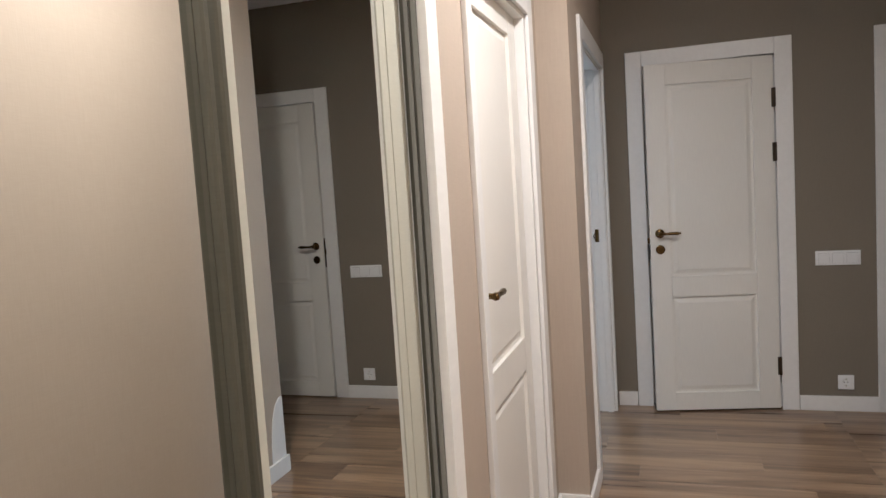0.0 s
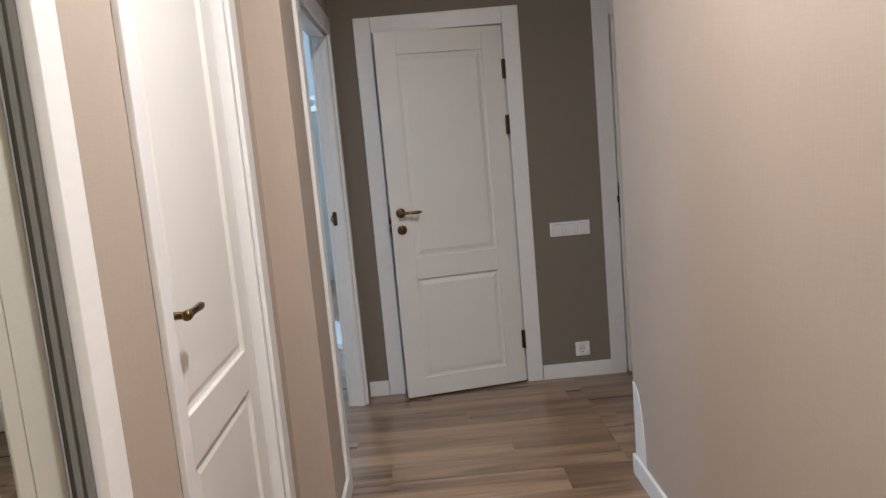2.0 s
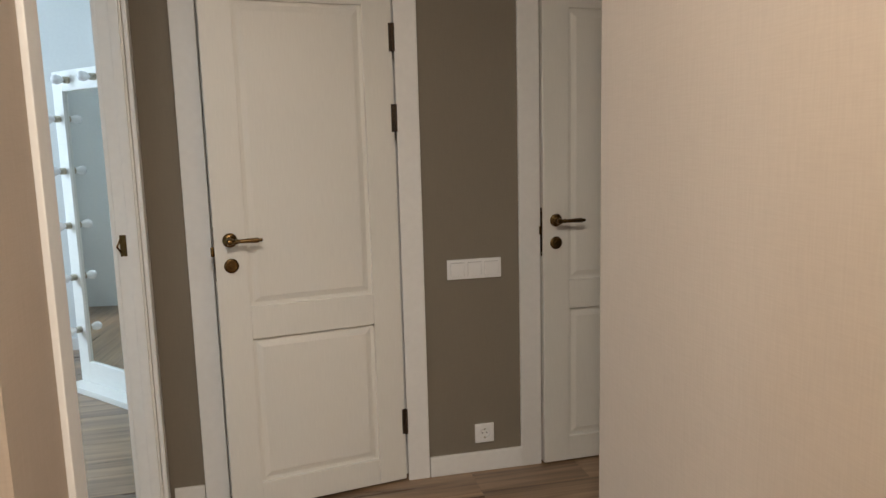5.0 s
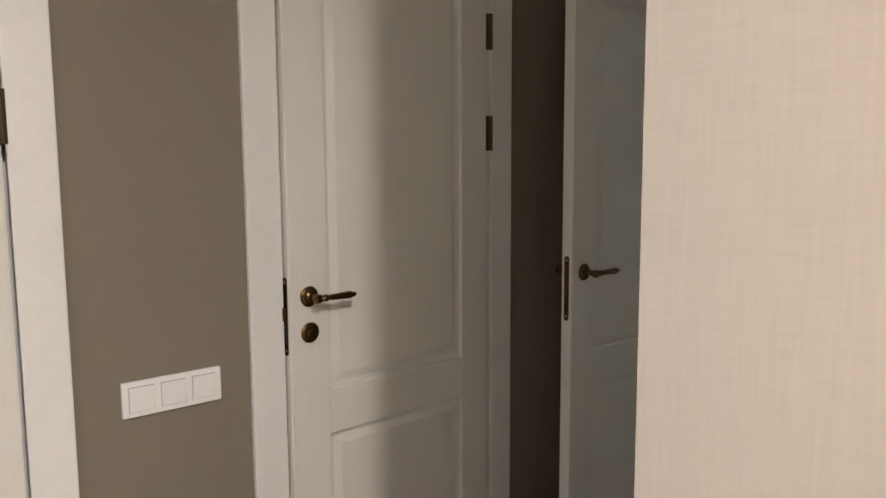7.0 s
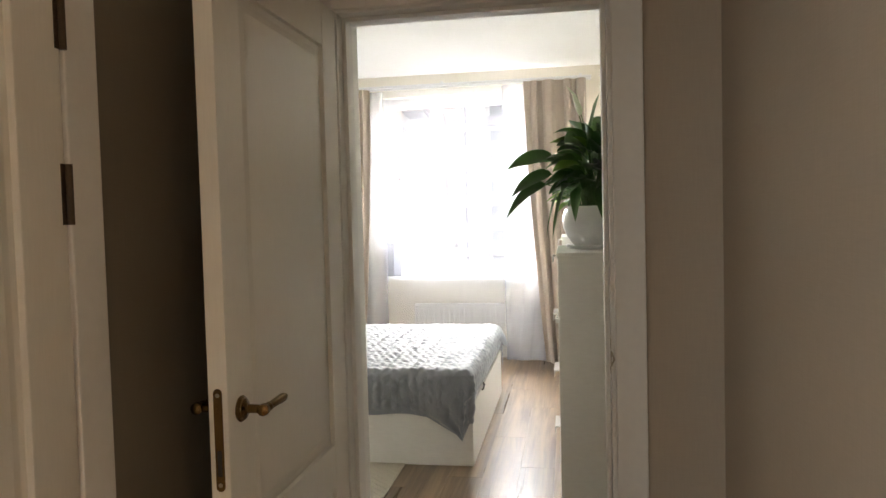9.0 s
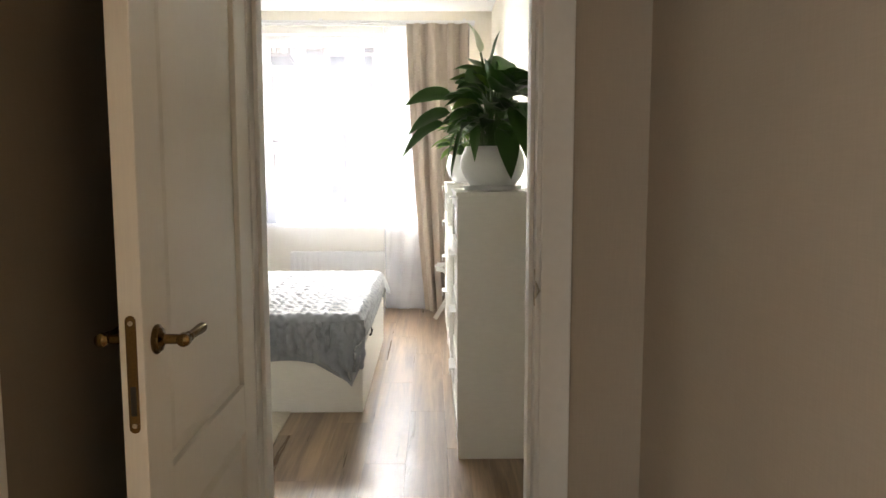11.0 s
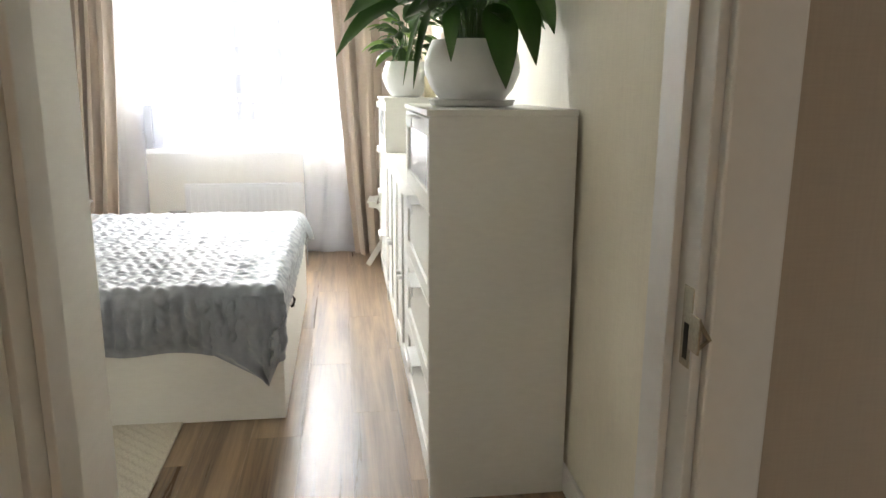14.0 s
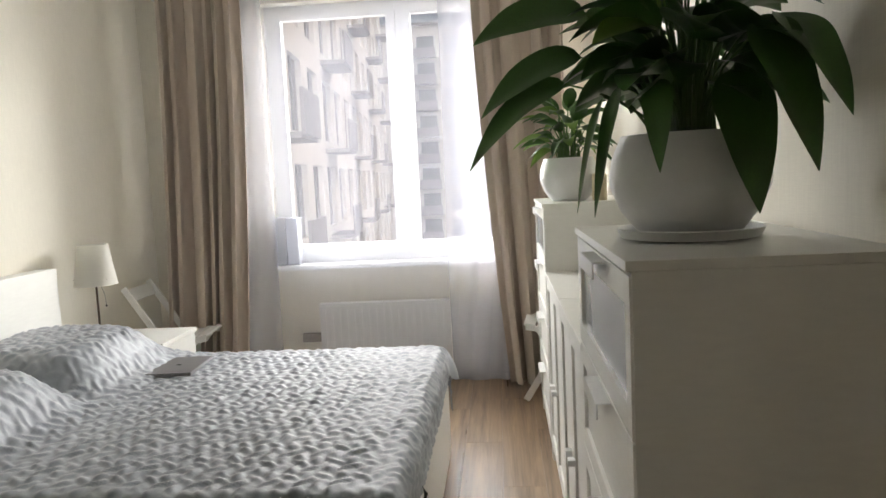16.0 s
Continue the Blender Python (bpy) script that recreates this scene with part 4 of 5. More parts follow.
lt = thing("laptop", pose(5.60, 0.91, 0.566, 0, 0, 4), "closed grey metal laptop lying on the bedspread", "laptop")
M_ALU = material("space_grey_aluminium", (0.27, 0.265, 0.27), 0.4, 0.7, amount=0.04, bump=0.01)
bm = shape()
box(bm, -0.155, -0.108, 0.0, 0.155, 0.108, 0.008, 0.003)
part("base", bm, M_ALU, lt)
bm = shape()
box(bm, -0.155, -0.108, 0.0085, 0.155, 0.108, 0.014, 0.002)
lid = part("lid", bm, M_ALU, lt)
bm = shape()
lathe(bm, [(0.012, 0.0141), (0.012, 0.0144), (0.001, 0.0144)], Matrix(), 16)
part("emblem", bm, M_BLACK, lid, "small dark round emblem")

# ---- bedside ----
ns = thing("nightstand", pose(6.29, 1.47, 0), "white lacquered bedside table with a drawer", "nightstand")
for name, c in (("top", (-0.22, -0.26, 0.555, 0.22, 0.24, 0.58)), ("side_panel", (-0.21, -0.25, 0.004, -0.19, 0.23, 0.554)), ("side_panel", (0.19, -0.25, 0.004, 0.21, 0.23, 0.554)), ("back_panel", (-0.189, 0.21, 0.03, 0.189, 0.23, 0.554)), ("shelf", (-0.189, -0.24, 0.22, 0.189, 0.209, 0.24)), ("drawer", (-0.188, -0.252, 0.40, 0.188, 0.18, 0.55))):
    bm = shape()
    box(bm, *c, 0.003)
    part(name, bm, M_WHITE, ns)

tl = thing("table_lamp", pose(6.27, 1.665, 0.58), "bedside lamp with white tapered shade on a thin steel stem", "lamp")
M_SHADE = sheer("lampshade_cloth", (0.86, 0.84, 0.78), 0.02, 0.35)
bm = shape()
lathe(bm, [(0.078, 0), (0.078, 0.012), (0.070, 0.018), (0.010, 0.020)], Matrix(), 28)
part("base", bm, M_STEEL, tl, smooth=True)
bm = shape()
tube(bm, [(0, 0, 0.018), (0, 0, 0.36)], 0.006, 10)
part("stem", bm, M_HINGE, tl)
bm = shape()
n = 36
rings = []
for r, z in ((0.116, 0.305), (0.113, 0.31), (0.080, 0.53), (0.077, 0.53), (0.110, 0.308)):
    rings.append([bm.verts.new((r * math.cos(2 * math.pi * i / n), r * math.sin(2 * math.pi * i / n), z)) for i in range(n)])
for a, b2 in zip(rings, rings[1:]):
    for i in range(n):
        bm.faces.new((a[i], a[(i + 1) % n], b2[(i + 1) % n], b2[i]))
part("shade", bm, M_SHADE, tl, "white tapered cloth shade", smooth=True)
bm = shape()
for i in range(3):
    a = i * 2 * math.pi / 3
    tube(bm, [(0, 0, 0.34), (0.112 * math.cos(a), 0.112 * math.sin(a), 0.34)], 0.002, 6)
part("shade_carrier", bm, M_STEEL, tl)
bm = shape()
tube(bm, [(0.0, -0.012, 0.34), (0.0, -0.045, 0.25), (0.0, -0.05, 0.19)], 0.0012, 6)
lathe(bm, [(0.004, 0), (0.006, 0.004), (0.005, 0.010)], Matrix.Translation((0, -0.05, 0.18)), 10)
part("pull_cord", bm, M_BLACK, tl)

M_CHAIR = material("white_painted_wood", (0.76, 0.75, 0.71), 0.45, grain=(20, 20, 2), amount=0.05, bump=0.08)


def plank_between(name, parent, p, q, w, t, side=(1, 0, 0), mat=None):
    """A flat bar from p to q, w wide along side and t thick."""
    p, q, side = Vector(p), Vector(q), Vector(side).normalized()
    d = (q - p).normalized()
    n2 = d.cross(side).normalized()
    m = Matrix((side, d, n2)).transposed().to_4x4()
    m.translation = (p + q) / 2
    bm = shape()
    ln = (q - p).length
    box(bm, -w / 2, -ln / 2, -t / 2, w / 2, ln / 2, t / 2, 0.003, m)
    return part(name, bm, mat or M_CHAIR, parent)


def folding_chair(m, label):
    """Folding chair facing local -y, seat 0.46 high, back leaning over +y."""
    c = thing("folding_chair", m, label, "chair", "folding chairs")
    for x in (-0.19, 0.19):
        plank_between("back_leg", c, (x, -0.24, 0.006), (x, 0.25, 0.80), 0.020, 0.040)
        plank_between("front_leg", c, (x * 0.88, 0.19, 0.006), (x * 0.88, -0.17, 0.455), 0.020, 0.034)
    plank_between("back_rail", c, (-0.18, 0.225, 0.745), (0.18, 0.225, 0.745), 0.085, 0.016, (0, 0.5, 0.85))
    for i in range(5):
        y = -0.24 + i * 0.084
        plank_between("seat_slat", c, (-0.185, y + 0.035, 0.472 - 0.012 * i), (0.185, y + 0.035, 0.472 - 0.012 * i), 0.072, 0.016, (0, 1, -0.14))
    for x in (-0.165, 0.165):
        plank_between("seat_rail", c, (x, -0.23, 0.452), (x, 0.12, 0.404), 0.018, 0.03)
    plank_between("stretcher", c, (-0.17, 0.12, 0.10), (0.17, 0.12, 0.10), 0.030, 0.016, (0, 0.6, 0.8))
    return c


ch_a = folding_chair(pose(6.90, 1.50, 0, 0, 0, 4), "white painted folding wooden chair beside the curtain")
ch_b = copy_thing(ch_a, pose(6.93, -0.985, 0, 0, 0, 174))
ch_b["label"] = "white folding wooden chair tucked behind the drawers"

# tall wardrobe beside the bedroom door
wb = thing("wardrobe", pose(0, 0, 0), "tall plain white wardrobe standing beside the bedroom door", "wardrobe")
for n, x0, y0, z0, x1, y1, z1 in (("side_panel", 2.345, -0.082, 0.002, 2.902, -0.064, 2.36), ("side_panel", 2.345, 0.90, 0.002, 2.902, 0.918, 2.36), ("body", 2.346, -0.0635, 0.06, 2.880, 0.8995, 2.355), ("door", 2.8805, -0.0620, 0.065, 2.899, 0.4175, 2.352), ("door", 2.8805, 0.4195, 0.065, 2.899, 0.8985, 2.352)):
    bm = shape()
    box(bm, x0, y0, z0, x1, y1, z1, 0.0015)
    part(n, bm, M_WHITE, wb)

# rug with a coarse weave and tasselled edge
M_RUG = material("cream_woven_rug", (0.60, 0.55, 0.46), 0.9, grain=(14, 40, 14), amount=0.25, fine=60, bump=0.6)
rug = thing("rug", pose(0, 0, 0), "cream coarse woven rug with tasselled edge beside the bed", "rug")
bm = shape()
nx2, ny2 = 60, 90
grid = []
for i in range(nx2 + 1):
    grid.append([bm.verts.new((3.475 + 0.735 * i / nx2, 0.085 + 1.15 * j / ny2, 0.010 + 0.0035 * math.sin(i * 1.57) * math.cos(j * 1.57) + 0.002 * noise.noise(Vector((i * 0.2, j * 0.2, 0))))) for j in range(ny2 + 1)])
for a, b2 in zip(grid, grid[1:]):
    for j in range(ny2):
        bm.faces.new((a[j], a[j + 1], b2[j + 1], b2[j]))
low = bmesh.ops.extrude_face_region(bm, geom=list(bm.faces))
for v in low["geom"]:
    if isinstance(v, bmesh.types.BMVert):
        v.co.z = 0.001
part("weave", bm, M_RUG, rug)
bm = shape()
rnd = random.Random(4)
for i in range(26):
    y = 0.09 + 1.14 * i / 25
    tube(bm, [(3.48, y, 0.008), (3.45 + rnd.uniform(-0.01, 0.01), y + rnd.uniform(-0.012, 0.012), 0.010), (3.42 + rnd.uniform(-0.015, 0.015), y + rnd.uniform(-0.02, 0.02), 0.004)], [0.006, 0.005, 0.007], 6)
part("tassels", bm, M_RUG, rug, "cream knotted tassels")["kind"] = "stuff"


# ---- drawers and cabinets along the wall ----
M_FROST = material("frosted_drawer_glass", (0.52, 0.56, 0.60), 0.16, 0.0, amount=0.02, bump=0.0, coat=0.6)


def pull(parent, x, z, w=0.20):
    """A folded white metal pull on a drawer's upper edge; the front faces +y at y 0."""
    bm = shape()
    box(bm, x - w / 2, -0.002, z - 0.004, x + w / 2, 0.028, z, 0.001)
    box(bm, x - w / 2, 0.026, z - 0.034, x + w / 2, 0.030, z - 0.001, 0.001, Matrix.Translation((0, 0.0, 0.0)))
    part("pull", bm, M_PLASTIC, parent, "white folded metal pull")


def drawer_chest(m, label):
    """Four drawers, 0.78 wide along x, front at y 0 facing +y, 0.41 deep."""
    c = thing("chest_of_drawers", m, label, "chest of drawers", "white drawer chests")
    for n2, k in (("side_panel", (0, -0.445, 0.0, 0.016, -0.004, 1.224)), ("side_panel", (0.764, -0.445, 0.0, 0.78, -0.004, 1.224)), ("top", (-0.002, -0.447, 1.2245, 0.782, 0.006, 1.242)), ("back_panel", (0.017, -0.444, 0.05, 0.763, -0.435, 1.22)), ("plinth", (0.017, -0.03, 0.0, 0.763, -0.014, 0.085))):
        bm = shape()
        box(bm, *k, 0.0015)
        part(n2, bm, M_WHITE, c)
    for i in range(4):
        z0, z1 = 0.094 + 0.2815 * i, 0.094 + 0.2815 * (i + 1) - 0.004
        dr = new("drawer")
        dr.parent = c
        f = 0.052
        for k in ((0.003, -0.018, z0, f, 0, z1), (0.777 - f + 0.003, -0.018, z0, 0.777, 0, z1), (f, -0.018, z0, 0.78 - f, 0, z0 + f), (f, -0.018, z1 - f, 0.78 - f, 0, z1)):
            bm = shape()
            box(bm, *k, 0.0015)
            part("front_bar", bm, M_WHITE, dr)
        bm = shape()
        box(bm, f - 0.004, -0.016, z0 + f - 0.004, 0.784 - f, -0.009, z1 - f + 0.004)
        part("front_panel", bm, M_FROST if i == 3 else M_WHITE, dr, "frosted glass panel" if i == 3 else "")
        bm = shape()
        box(bm, 0.03, -0.39, z0 + 0.02, 0.75, -0.0185, z1 - 0.06)
        part("drawer_box", bm, M_WHITE, dr)
        pull(dr, 0.34, z1 - 0.004)
    return c


near_chest = drawer_chest(pose(3.545, -0.814, 0), "white four-drawer chest with a frosted glass top drawer")
far_chest = copy_thing(near_chest, pose(5.835, -0.814, 0))
far_chest["label"] = "white four-drawer chest near the window, a potted plant on top"


def cabinet(m, label):
    """Low two-door cabinet, 0.78 wide along x, front at y 0 facing +y."""
    c = thing("low_cabinet", m, label, "cabinet", "low white cabinets")
    for n2, k in (("side_panel", (0, -0.41, 0.0, 0.016, -0.004, 0.888)), ("side_panel", (0.764, -0.41, 0.0, 0.78, -0.004, 0.888)), ("top", (0.0, -0.412, 0.8885, 0.78, 0.004, 0.906)), ("back_panel", (0.017, -0.409, 0.05, 0.763, -0.400, 0.885)), ("plinth", (0.017, -0.03, 0.0, 0.763, -0.014, 0.085))):
        bm = shape()
        box(bm, *k, 0.0015)
        part(n2, bm, M_WHITE, c)
    for x0, hx in ((0.003, 0.345), (0.392, 0.435)):
        dr = new("door")
        dr.parent = c
        f, z0, z1 = 0.05, 0.09, 0.884
        for k in ((x0, -0.018, z0, x0 + f, 0, z1), (x0 + 0.385 - f, -0.018, z0, x0 + 0.385, 0, z1), (x0 + f, -0.018, z0, x0 + 0.385 - f, 0, z0 + f), (x0 + f, -0.018, z1 - f, x0 + 0.385 - f, 0, z1)):
            bm = shape()
            box(bm, *k, 0.0015)
            part("door_bar", bm, M_WHITE, dr)
        bm = shape()
        box(bm, x0 + f - 0.004, -0.016, z0 + f - 0.004, x0 + 0.389 - f, -0.009, z1 - f + 0.004)
        part("door_panel", bm, M_WHITE, dr)
        bm = shape()
        box(bm, hx - 0.016, -0.002, 0.44, hx + 0.016, 0.022, 0.46, 0.003)
        part("knob", bm, M_PLASTIC, dr)
    return c


cab = cabinet(pose(4.332, -0.818, 0) @ Matrix.Diagonal((0.955, 1, 1.015, 1)), "low white two-door cabinet between the drawer chests")
copy_thing(cab, pose(5.082, -0.818, 0))

# ---- plants ----
M_LEAF = material("glossy_dark_leaf", (0.040, 0.120, 0.020), 0.38, grain=(30, 30, 30), amount=0.25, bump=0.1, spread=0.25)
M_LEAF_YOUNG = material("young_leaf", (0.16, 0.30, 0.05), 0.45, grain=(30, 30, 30), amount=0.2, bump=0.08)
M_STEM = material("green_stem", (0.06, 0.14, 0.03), 0.5, grain=(30, 30, 30), amount=0.25, bump=0.05)
M_SPATHE = material("pale_flower", (0.62, 0.68, 0.48), 0.5, grain=(30, 30, 30), amount=0.1, bump=0.05)


def pot(name, m, r, h, saucer, label):
    p = thing(name, m, label, "flower pot")
    base = 0.0
    if saucer:
        bm = shape()
        lathe(bm, [(r * 0.62, 0), (r * 0.86, 0.004), (r * 0.92, 0.022), (r * 0.89, 0.024), (r * 0.82, 0.010), (r * 0.2, 0.008)], Matrix(), 40)
        part("saucer", bm, M_POT, p, smooth=True)
        base = 0.0085
    bm = shape()
    prof = [(r * 0.55, 0.0), (r * 0.66, 0.010 * h / 0.2), (r * 0.86, 0.25 * h), (r * 0.985, 0.48 * h), (r, 0.58 * h), (r * 0.96, 0.78 * h), (r * 0.865, 0.95 * h), (r * 0.84, h), (r * 0.815, h - 0.002), (r * 0.80, 0.9 * h), (r * 0.80, 0.86 * h), (r * 0.2, 0.86 * h)]
    lathe(bm, [(a, z + base) for a, z in prof], Matrix(), 48)
    part("body", bm, M_POT, p, smooth=True)
    bm = shape()
    lathe(bm, [(r * 0.79, 0.861 * h + base), (r * 0.79, 0.885 * h + base), (r * 0.3, 0.90 * h + base), (r * 0.02, 0.905 * h + base)], Matrix(), 24)
    part("soil", bm, M_SOIL, p)
    return p


def blade(bm, start, way, length, width, droop, curl, rnd):
    """One pointed leaf: its midrib starts at start along way and bends down; edges lift beside it."""
    p, d = Vector(start), Vector(way).normalized()
    n, rows = 12, []
    for i in range(n + 1):
        u = i / n
        side = d.cross(Vector((0, 0, 1)))
        side = side.normalized() if side.length > 0.05 else Vector((0, 1, 0))
        up = side.cross(d).normalized()
        side = (side + up * curl).normalized()
        up = side.cross(d).normalized()
        w = width * 0.5 * (max(0.0, math.sin(math.pi * min(1, u ** 0.72))) ** 0.85) * (1 - 0.25 * u) * 1.2 + 0.0008
        ripple = 0.06 * w * math.sin(u * 14 + rnd)
        rows.append([bm.verts.new(p + side * w * s + up * (abs(s) ** 1.3 * w * 0.34 + ripple * s)) for s in (-1, -0.55, 0, 0.55, 1)])
        d = (d + Vector((0, 0, -droop / n))).normalized()
        p = p + d * length / n
    for a, b2 in zip(rows, rows[1:]):
        for k in range(4):
            bm.faces.new((a[k], a[k + 1], b2[k + 1], b2[k]))


def long_leaf(bm, start, tip, width, arch, curl=0.0):
    """A lance-shaped leaf from start to tip that first rises by arch, with a furrowed midrib and a drawn-out point."""
    a, c = Vector(start), Vector(tip)
    mid = (a + c) / 2 + Vector((0, 0, arch))
    n, rows = 14, []
    for i in range(n + 1):
        u = i / n
        p = a * (1 - u) ** 2 + mid * 2 * u * (1 - u) + c * u * u
        d = ((mid - a) * (1 - u) + (c - mid) * u).normalized()
        out = Vector((c.x - a.x * 0.4, c.y - a.y * 0.4, 0))
        side = Vector((0, 0, 1)).cross(out)
        side = side.normalized() if side.length > 0.01 else Vector((0, 1, 0))
        side = (side - d * side.dot(d)).normalized()
        up = d.cross(side)
        side = (side * math.cos(curl) + up * math.sin(curl)).normalized()
        up = d.cross(side)
        w = width * 0.5 * math.sin(math.pi * u ** 0.78) ** 0.8 * (1.06 - 0.22 * u) if 0 < u < 1 else 0.001
        w = max(w, 0.001)
        rows.append([bm.verts.new(p + side * w * k + up * (abs(k) ** 1.4 * w * 0.24 + 0.05 * w * k * math.sin(u * 11 + 40 * width))) for k in (-1, -0.5, 0, 0.5, 1)])
    for r1, r2 in zip(rows, rows[1:]):
        for k in range(4):
            bm.faces.new((r1[k], r1[k + 1], r2[k + 1], r2[k]))


def foliage(name, m, label, count, reach, height, size, seed, flowers, room=9.0, low=0.0, broad=0.36, young=0.08, arms=()):
    """A tuft of arching leaves on long stalks out of one root; room: how far it may spread towards -y.
    arms: single leaves (start, tip, width, arch) that stand out from the tuft."""
    rnd = random.Random(seed)
    pl = thing(name, m, label, "plant")
    leaves = []
    for i in range(count):
        a = i * 2.39996 + rnd.uniform(-0.3, 0.3)
        lift = low + (1 - low) * (i + rnd.random()) / count
        out = reach * (0.35 + 0.65 * (1 - lift) ** 0.7) * rnd.uniform(0.75, 1.1)
        dirx, diry = math.cos(a), math.sin(a)
        if diry < 0:
            out = min(out, room / max(0.05, -diry))
        top = height * (0.25 + 0.75 * lift) * rnd.uniform(0.8, 1.1)
        ln = size * rnd.uniform(0.75, 1.2)
        start = Vector((dirx * out * 0.34, diry * out * 0.34, top * 0.85))
        tip = Vector((dirx * out, diry * out, top * 0.88 + ln * (0.75 * lift - 0.5 + rnd.uniform(-0.2, 0.15))))
        tip = start + (tip - start).normalized() * ln * 0.9
        if diry < 0:
            tip.y = max(tip.y, -room)
        leaves.append((start, tip, ln * broad * rnd.uniform(0.8, 1.2), ln * rnd.uniform(0.14, 0.32), rnd.uniform(-0.9, 0.6), rnd.random() < young))
    for start, tip, width, arch in arms:
        leaves.append((Vector(start), Vector(tip), width, arch, -0.95 if tip[1] > 0.3 else 0.12, False))
    for start, tip, width, arch, curl, fresh in leaves:
        r0 = rnd.uniform(0.01, 0.05)
        flat = Vector((start.x, start.y, 0))
        base = flat.normalized() * r0 + Vector((rnd.uniform(-0.015, 0.015), rnd.uniform(-0.015, 0.015), -0.02))
        rise = start.lerp(base, 0.5) + Vector((-start.x * 0.12, -start.y * 0.12, 0.18 * max(0.05, start.z)))
        stems = shape()
        tube(stems, [base, base.lerp(rise, 0.5), rise, rise.lerp(start, 0.6) + Vector((0, 0, 0.006)), start], [0.0042, 0.0036, 0.003, 0.0026, 0.002], 6)
        part("stalk", stems, M_STEM, pl)
        bm = shape()
        long_leaf(bm, start, tip, width, arch, curl)
        part("leaf", bm, M_LEAF_YOUNG if fresh else M_LEAF, pl, smooth=True)
    for a, h2, out in flowers:
        end = Vector((math.cos(a) * out, math.sin(a) * out, h2))
        stems = shape()
        tube(stems, [(0, 0, -0.02), (end.x * 0.3, end.y * 0.3, h2 * 0.6), tuple(end)], [0.0035, 0.003, 0.0025], 6)
        part("stalk", stems, M_STEM, pl)
        bm = shape()
        blade(bm, end, (math.cos(a) * 0.5, math.sin(a) * 0.5, 1), 0.12, 0.05, 0.3, 0.5, 1.0)
        part("flower", bm, M_SPATHE, pl, "pale green upright flower", smooth=True)
    return pl


# broad leaves that hang over the rim or reach out from the lily
LILY_ARMS = [
    ((-0.15, -0.04, 0.13), (-0.21, -0.07, -0.13), 0.125, 0.05), ((-0.16, -0.08, 0.21), (-0.26, -0.15, -0.06), 0.13, 0.07),
    ((-0.13, -0.13, 0.23), (-0.27, -0.20, 0.03), 0.115, 0.06), ((-0.05, -0.10, 0.28), (-0.28, -0.19, 0.27), 0.075, 0.05),
    ((-0.02, 0.20, 0.27), (-0.04, 0.43, 0.22), 0.095, 0.05), ((0.0, 0.21, 0.19), (0.03, 0.42, 0.08), 0.085, 0.06),
    ((0.02, 0.24, 0.14), (0.05, 0.45, -0.03), 0.075, 0.08), ((-0.10, 0.15, 0.12), (-0.14, 0.21, -0.13), 0.050, 0.05),
    ((-0.08, 0.18, 0.10), (-0.12, 0.24, -0.12), 0.034, 0.05), ((-0.15, 0.09, 0.12), (-0.20, 0.10, -0.05), 0.060, 0.05),
    ((-0.02, 0.02, 0.38), (-0.02, -0.03, 0.58), 0.085, 0.02)]
pot("flower_pot", pose(3.90, -1.0, 1.2423), 0.160, 0.205, True, "large round white glazed pot on a saucer")
foliage("peace_lily", pose(3.90, -1.0, 1.43), "lush peace lily with broad dark green leaves in a white pot", 76, 0.32, 0.40, 0.195, 31, [(1.7, 0.52, 0.07), (2.6, 0.46, 0.14)], room=0.245, low=0.10, broad=0.62, arms=LILY_ARMS)
pot("flower_pot", pose(6.12, -0.965, 1.2423), 0.147, 0.215, False, "round white glazed pot on the far drawer chest")
foliage("leafy_plant", pose(6.12, -0.965, 1.44), "leafy green plant with narrow drooping leaves in a white pot", 54, 0.38, 0.30, 0.18, 23, [(2.2, 0.34, 0.12)], room=0.26, broad=0.32, young=0.3)
M_CANDLE = material("cream_wax", (0.70, 0.62, 0.42), 0.5, amount=0.05, bump=0.02)
cn = thing("pillar_candle", pose(5.99, -1.10, 1.2423), "short cream pillar candle on the far drawer chest", "candle")
bm = shape()
lathe(bm, [(0.034, 0), (0.036, 0.003), (0.036, 0.125), (0.030, 0.130), (0.004, 0.126)], Matrix(), 24)
part("wax", bm, M_CANDLE, cn, smooth=True)
bm = shape()
tube(bm, [(0, 0, 0.125), (0.001, 0, 0.14)], 0.0015, 6)
part("wick", bm, M_BLACK, cn)

# ---- outside: apartment blocks across the yard ----
M_FACADE = material("pale_render", (0.75, 0.75, 0.74), 0.85, grain=(0.5, 0.5, 0.5), amount=0.08, fine=20, bump=0.05)
M_PANE_FAR = material("far_window_glass", (0.13, 0.145, 0.17), 0.3, 0.0, amount=0.1, bump=0.0)
M_BALCONY = material("grey_balcony_panel", (0.30, 0.31, 0.33), 0.6, amount=0.08, bump=0.05)


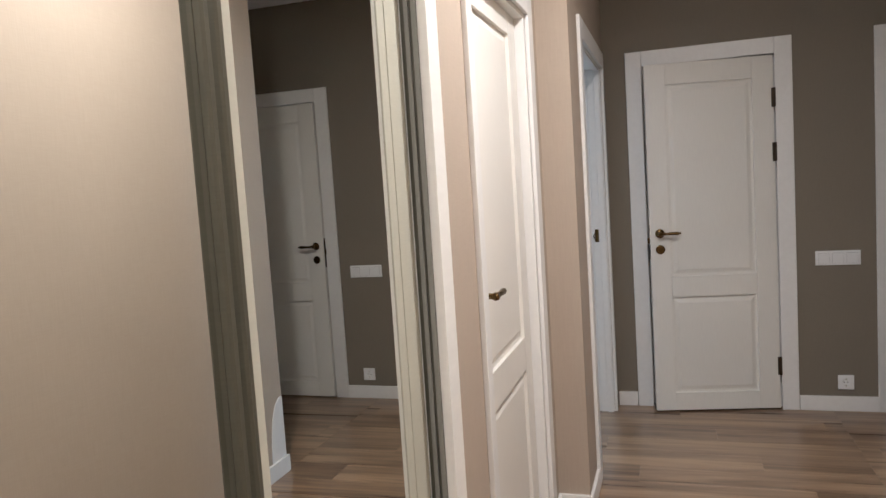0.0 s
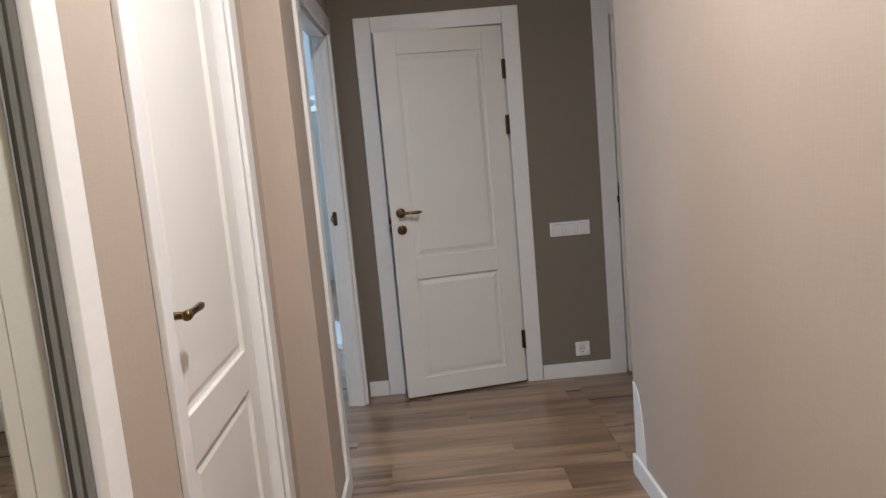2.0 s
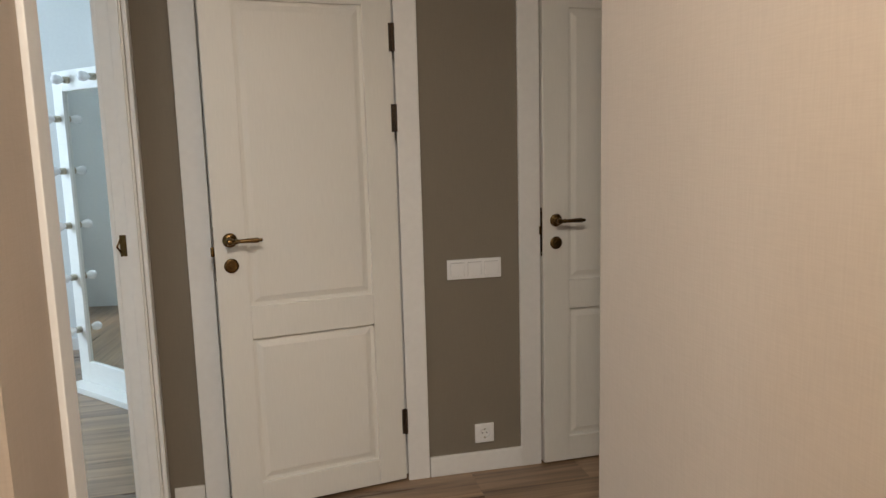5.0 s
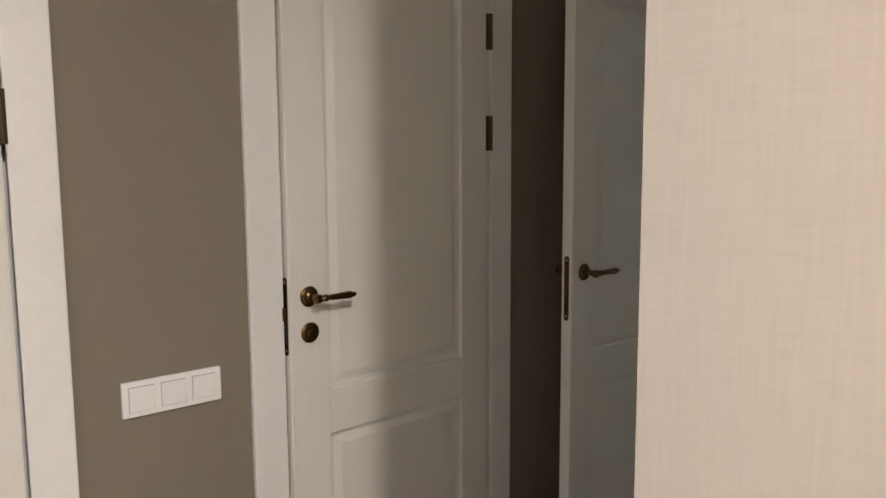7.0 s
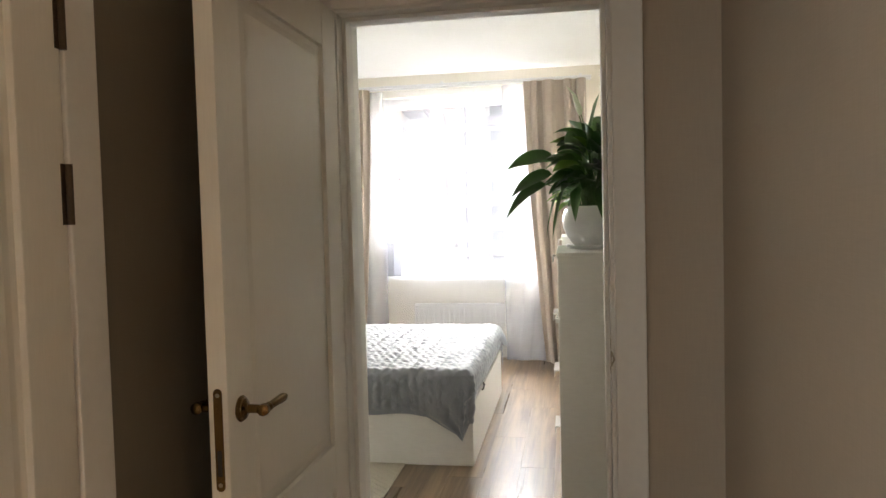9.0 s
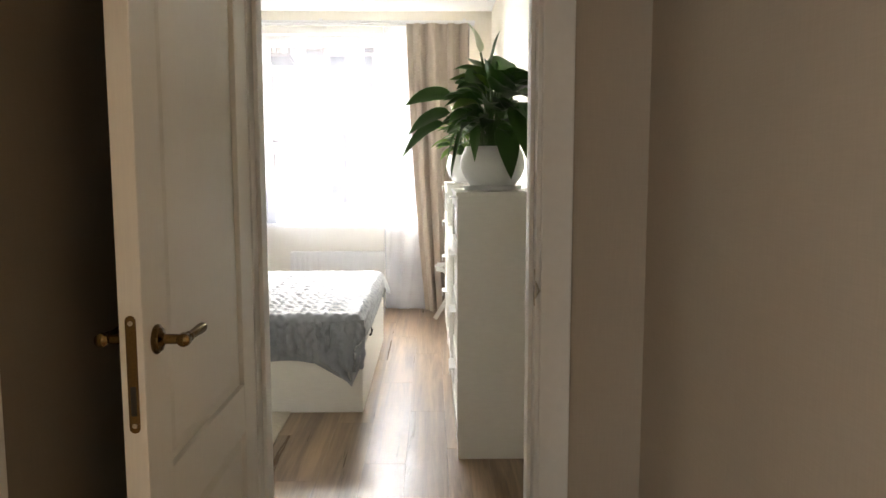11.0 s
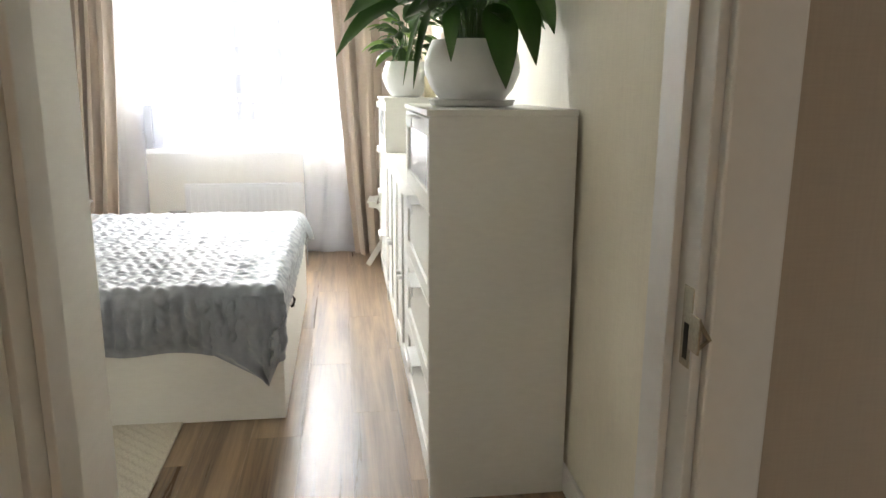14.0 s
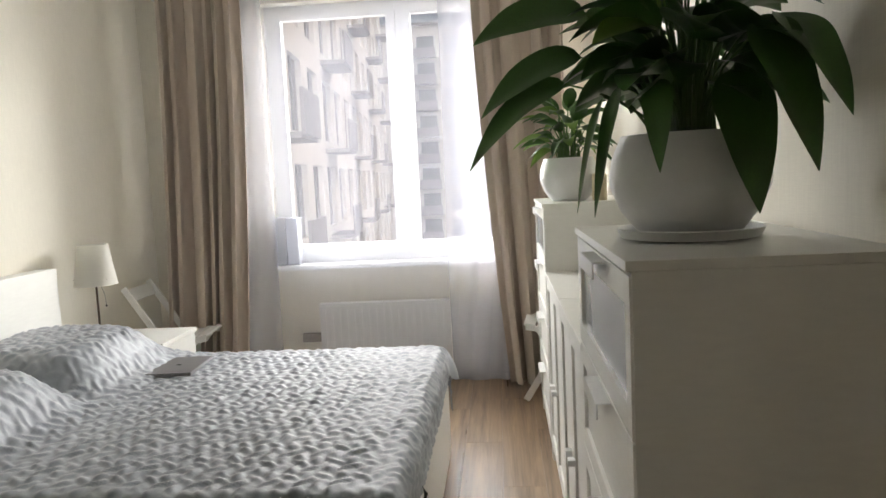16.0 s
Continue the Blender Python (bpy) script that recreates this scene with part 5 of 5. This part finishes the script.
def block(name, m, cols, storeys, bay, rise, label, seed):
    """A block whose front lies along local x at y 0, facing local -y."""
    rnd = random.Random(seed)
    h = thing(name, m, label, "building")
    bm = shape()
    box(bm, 0, 0.25, 0, cols * bay, 12, storeys * rise + 0.8)
    part("wall", bm, M_FACADE, h)
    bm = shape()
    for c in range(cols + 1):
        box(bm, c * bay - 0.55, 0, 0, c * bay + 0.55, 0.249, storeys * rise + 0.8)
    for s in range(storeys + 1):
        for c in range(cols):
            box(bm, c * bay + 0.55, 0.002, s * rise - 0.45, (c + 1) * bay - 0.55, 0.249, s * rise + 0.45)
    part("facade_grid", bm, M_FACADE, h)
    bm = shape()
    box(bm, -0.2, -0.15, storeys * rise + 0.8, cols * bay + 0.2, 12.2, storeys * rise + 1.1)
    part("roof", bm, M_BALCONY, h)
    pane_bm = shape()
    box(pane_bm, 0.6, 0.16, 0.46, bay - 0.6, 0.20, rise - 0.46)
    box(pane_bm, bay * 0.5 - 0.06, 0.10, 0.46, bay * 0.5 + 0.06, 0.159, rise - 0.46)
    first = part("window", pane_bm, M_PANE_FAR, h)
    rail_bm = shape()
    box(rail_bm, 0.35, -0.9, 0.0, bay - 0.35, -0.82, 1.05)
    box(rail_bm, 0.35, -0.82, -0.08, bay - 0.35, -0.01, 0.06)
    balc = part("balcony", rail_bm, M_BALCONY, h)
    for s in range(storeys):
        for c in range(cols):
            if s or c:
                o = new("window", first.data)
                o.parent, o.location = h, (c * bay, 0, s * rise)
            if c % 3 == 1 and not (s == 0 and c == 1):
                o = new("balcony", balc.data)
                o.parent, o.location = h, (c * bay, 0, s * rise + 0.1)
    balc.location = (bay, 0, 0.1)
    return h


block("apartment_building", pose(15.2, 4.25, -18.6, 0, 0, 4.9), 15, 14, 3.0, 3.0, "pale apartment block with grey balconies across the yard", 2)
block("apartment_building", pose(88, 12, -18, 0, 0, -90), 10, 12, 3.2, 3.0, "more distant pale apartment block beyond the yard", 3)
M_GROUND = material("yard_paving", (0.22, 0.22, 0.21), 0.9, amount=0.15, bump=0.1)
slab("ground", M_GROUND, 7.9, -900, -18.4, 1500, 900, -18.0, label="grey paved yard far below the window", category="ground")

# ---- floor boards ----
def boards(parent, regions, width=0.192, length=1.29, seed=6):
    """Laminate boards along x, clipped to each region, each an object of its own."""
    rnd = random.Random(seed)
    shared = {}
    for x0, y0, x1, y1 in regions:
        j0, j1 = math.floor(y0 / width), math.ceil(y1 / width)
        for j in range(j0, j1):
            ya, yb = max(y0, j * width), min(y1, (j + 1) * width)
            if yb - ya < 0.004:
                continue
            shift = (j * 0.43) % 1.0 * length
            i0 = math.floor((x0 - shift) / length)
            x = i0 * length + shift
            while x < x1:
                xa, xb = max(x0, x), min(x1, x + length)
                x += length
                if xb - xa < 0.01:
                    continue
                key = (round(xb - xa, 3), round(yb - ya, 3))
                if key not in shared:
                    bm = shape()
                    g, c = 0.0002, 0.0006
                    lo = [bm.verts.new((px, py, -0.013)) for px, py in ((g, g), (key[0] - g, g), (key[0] - g, key[1] - g), (g, key[1] - g))]
                    md = [bm.verts.new((v.co.x, v.co.y, -c)) for v in lo]
                    hi = [bm.verts.new((px, py, 0)) for px, py in ((g + c, g + c), (key[0] - g - c, g + c), (key[0] - g - c, key[1] - g - c), (g + c, key[1] - g - c))]
                    for r1, r2 in ((lo, md), (md, hi)):
                        for k in range(4):
                            bm.faces.new((r1[k], r1[(k + 1) % 4], r2[(k + 1) % 4], r2[k]))
                    bm.faces.new(hi)
                    me = bpy.data.meshes.new("plank")
                    bm.to_mesh(me)
                    bm.free()
                    me.materials.append(M_FLOOR_HALL)
                    shared[key] = me
                ob = new("plank", shared[key])
                ob.location = (xa, ya, 0)
                ob.parent = parent


boards(bpy.data.objects["floor"], [
    (-1.19, -6.0, X_R, -1.525), (X_E - 0.10, -1.52, X_R, 0.12), (X_R, Y_R, X_C + 0.06, 0.12), (X_C + 0.06, Y_BED0, X_WIN, Y_BED1), (-3.9, -1.42, X_E - 0.10, 2.6)])
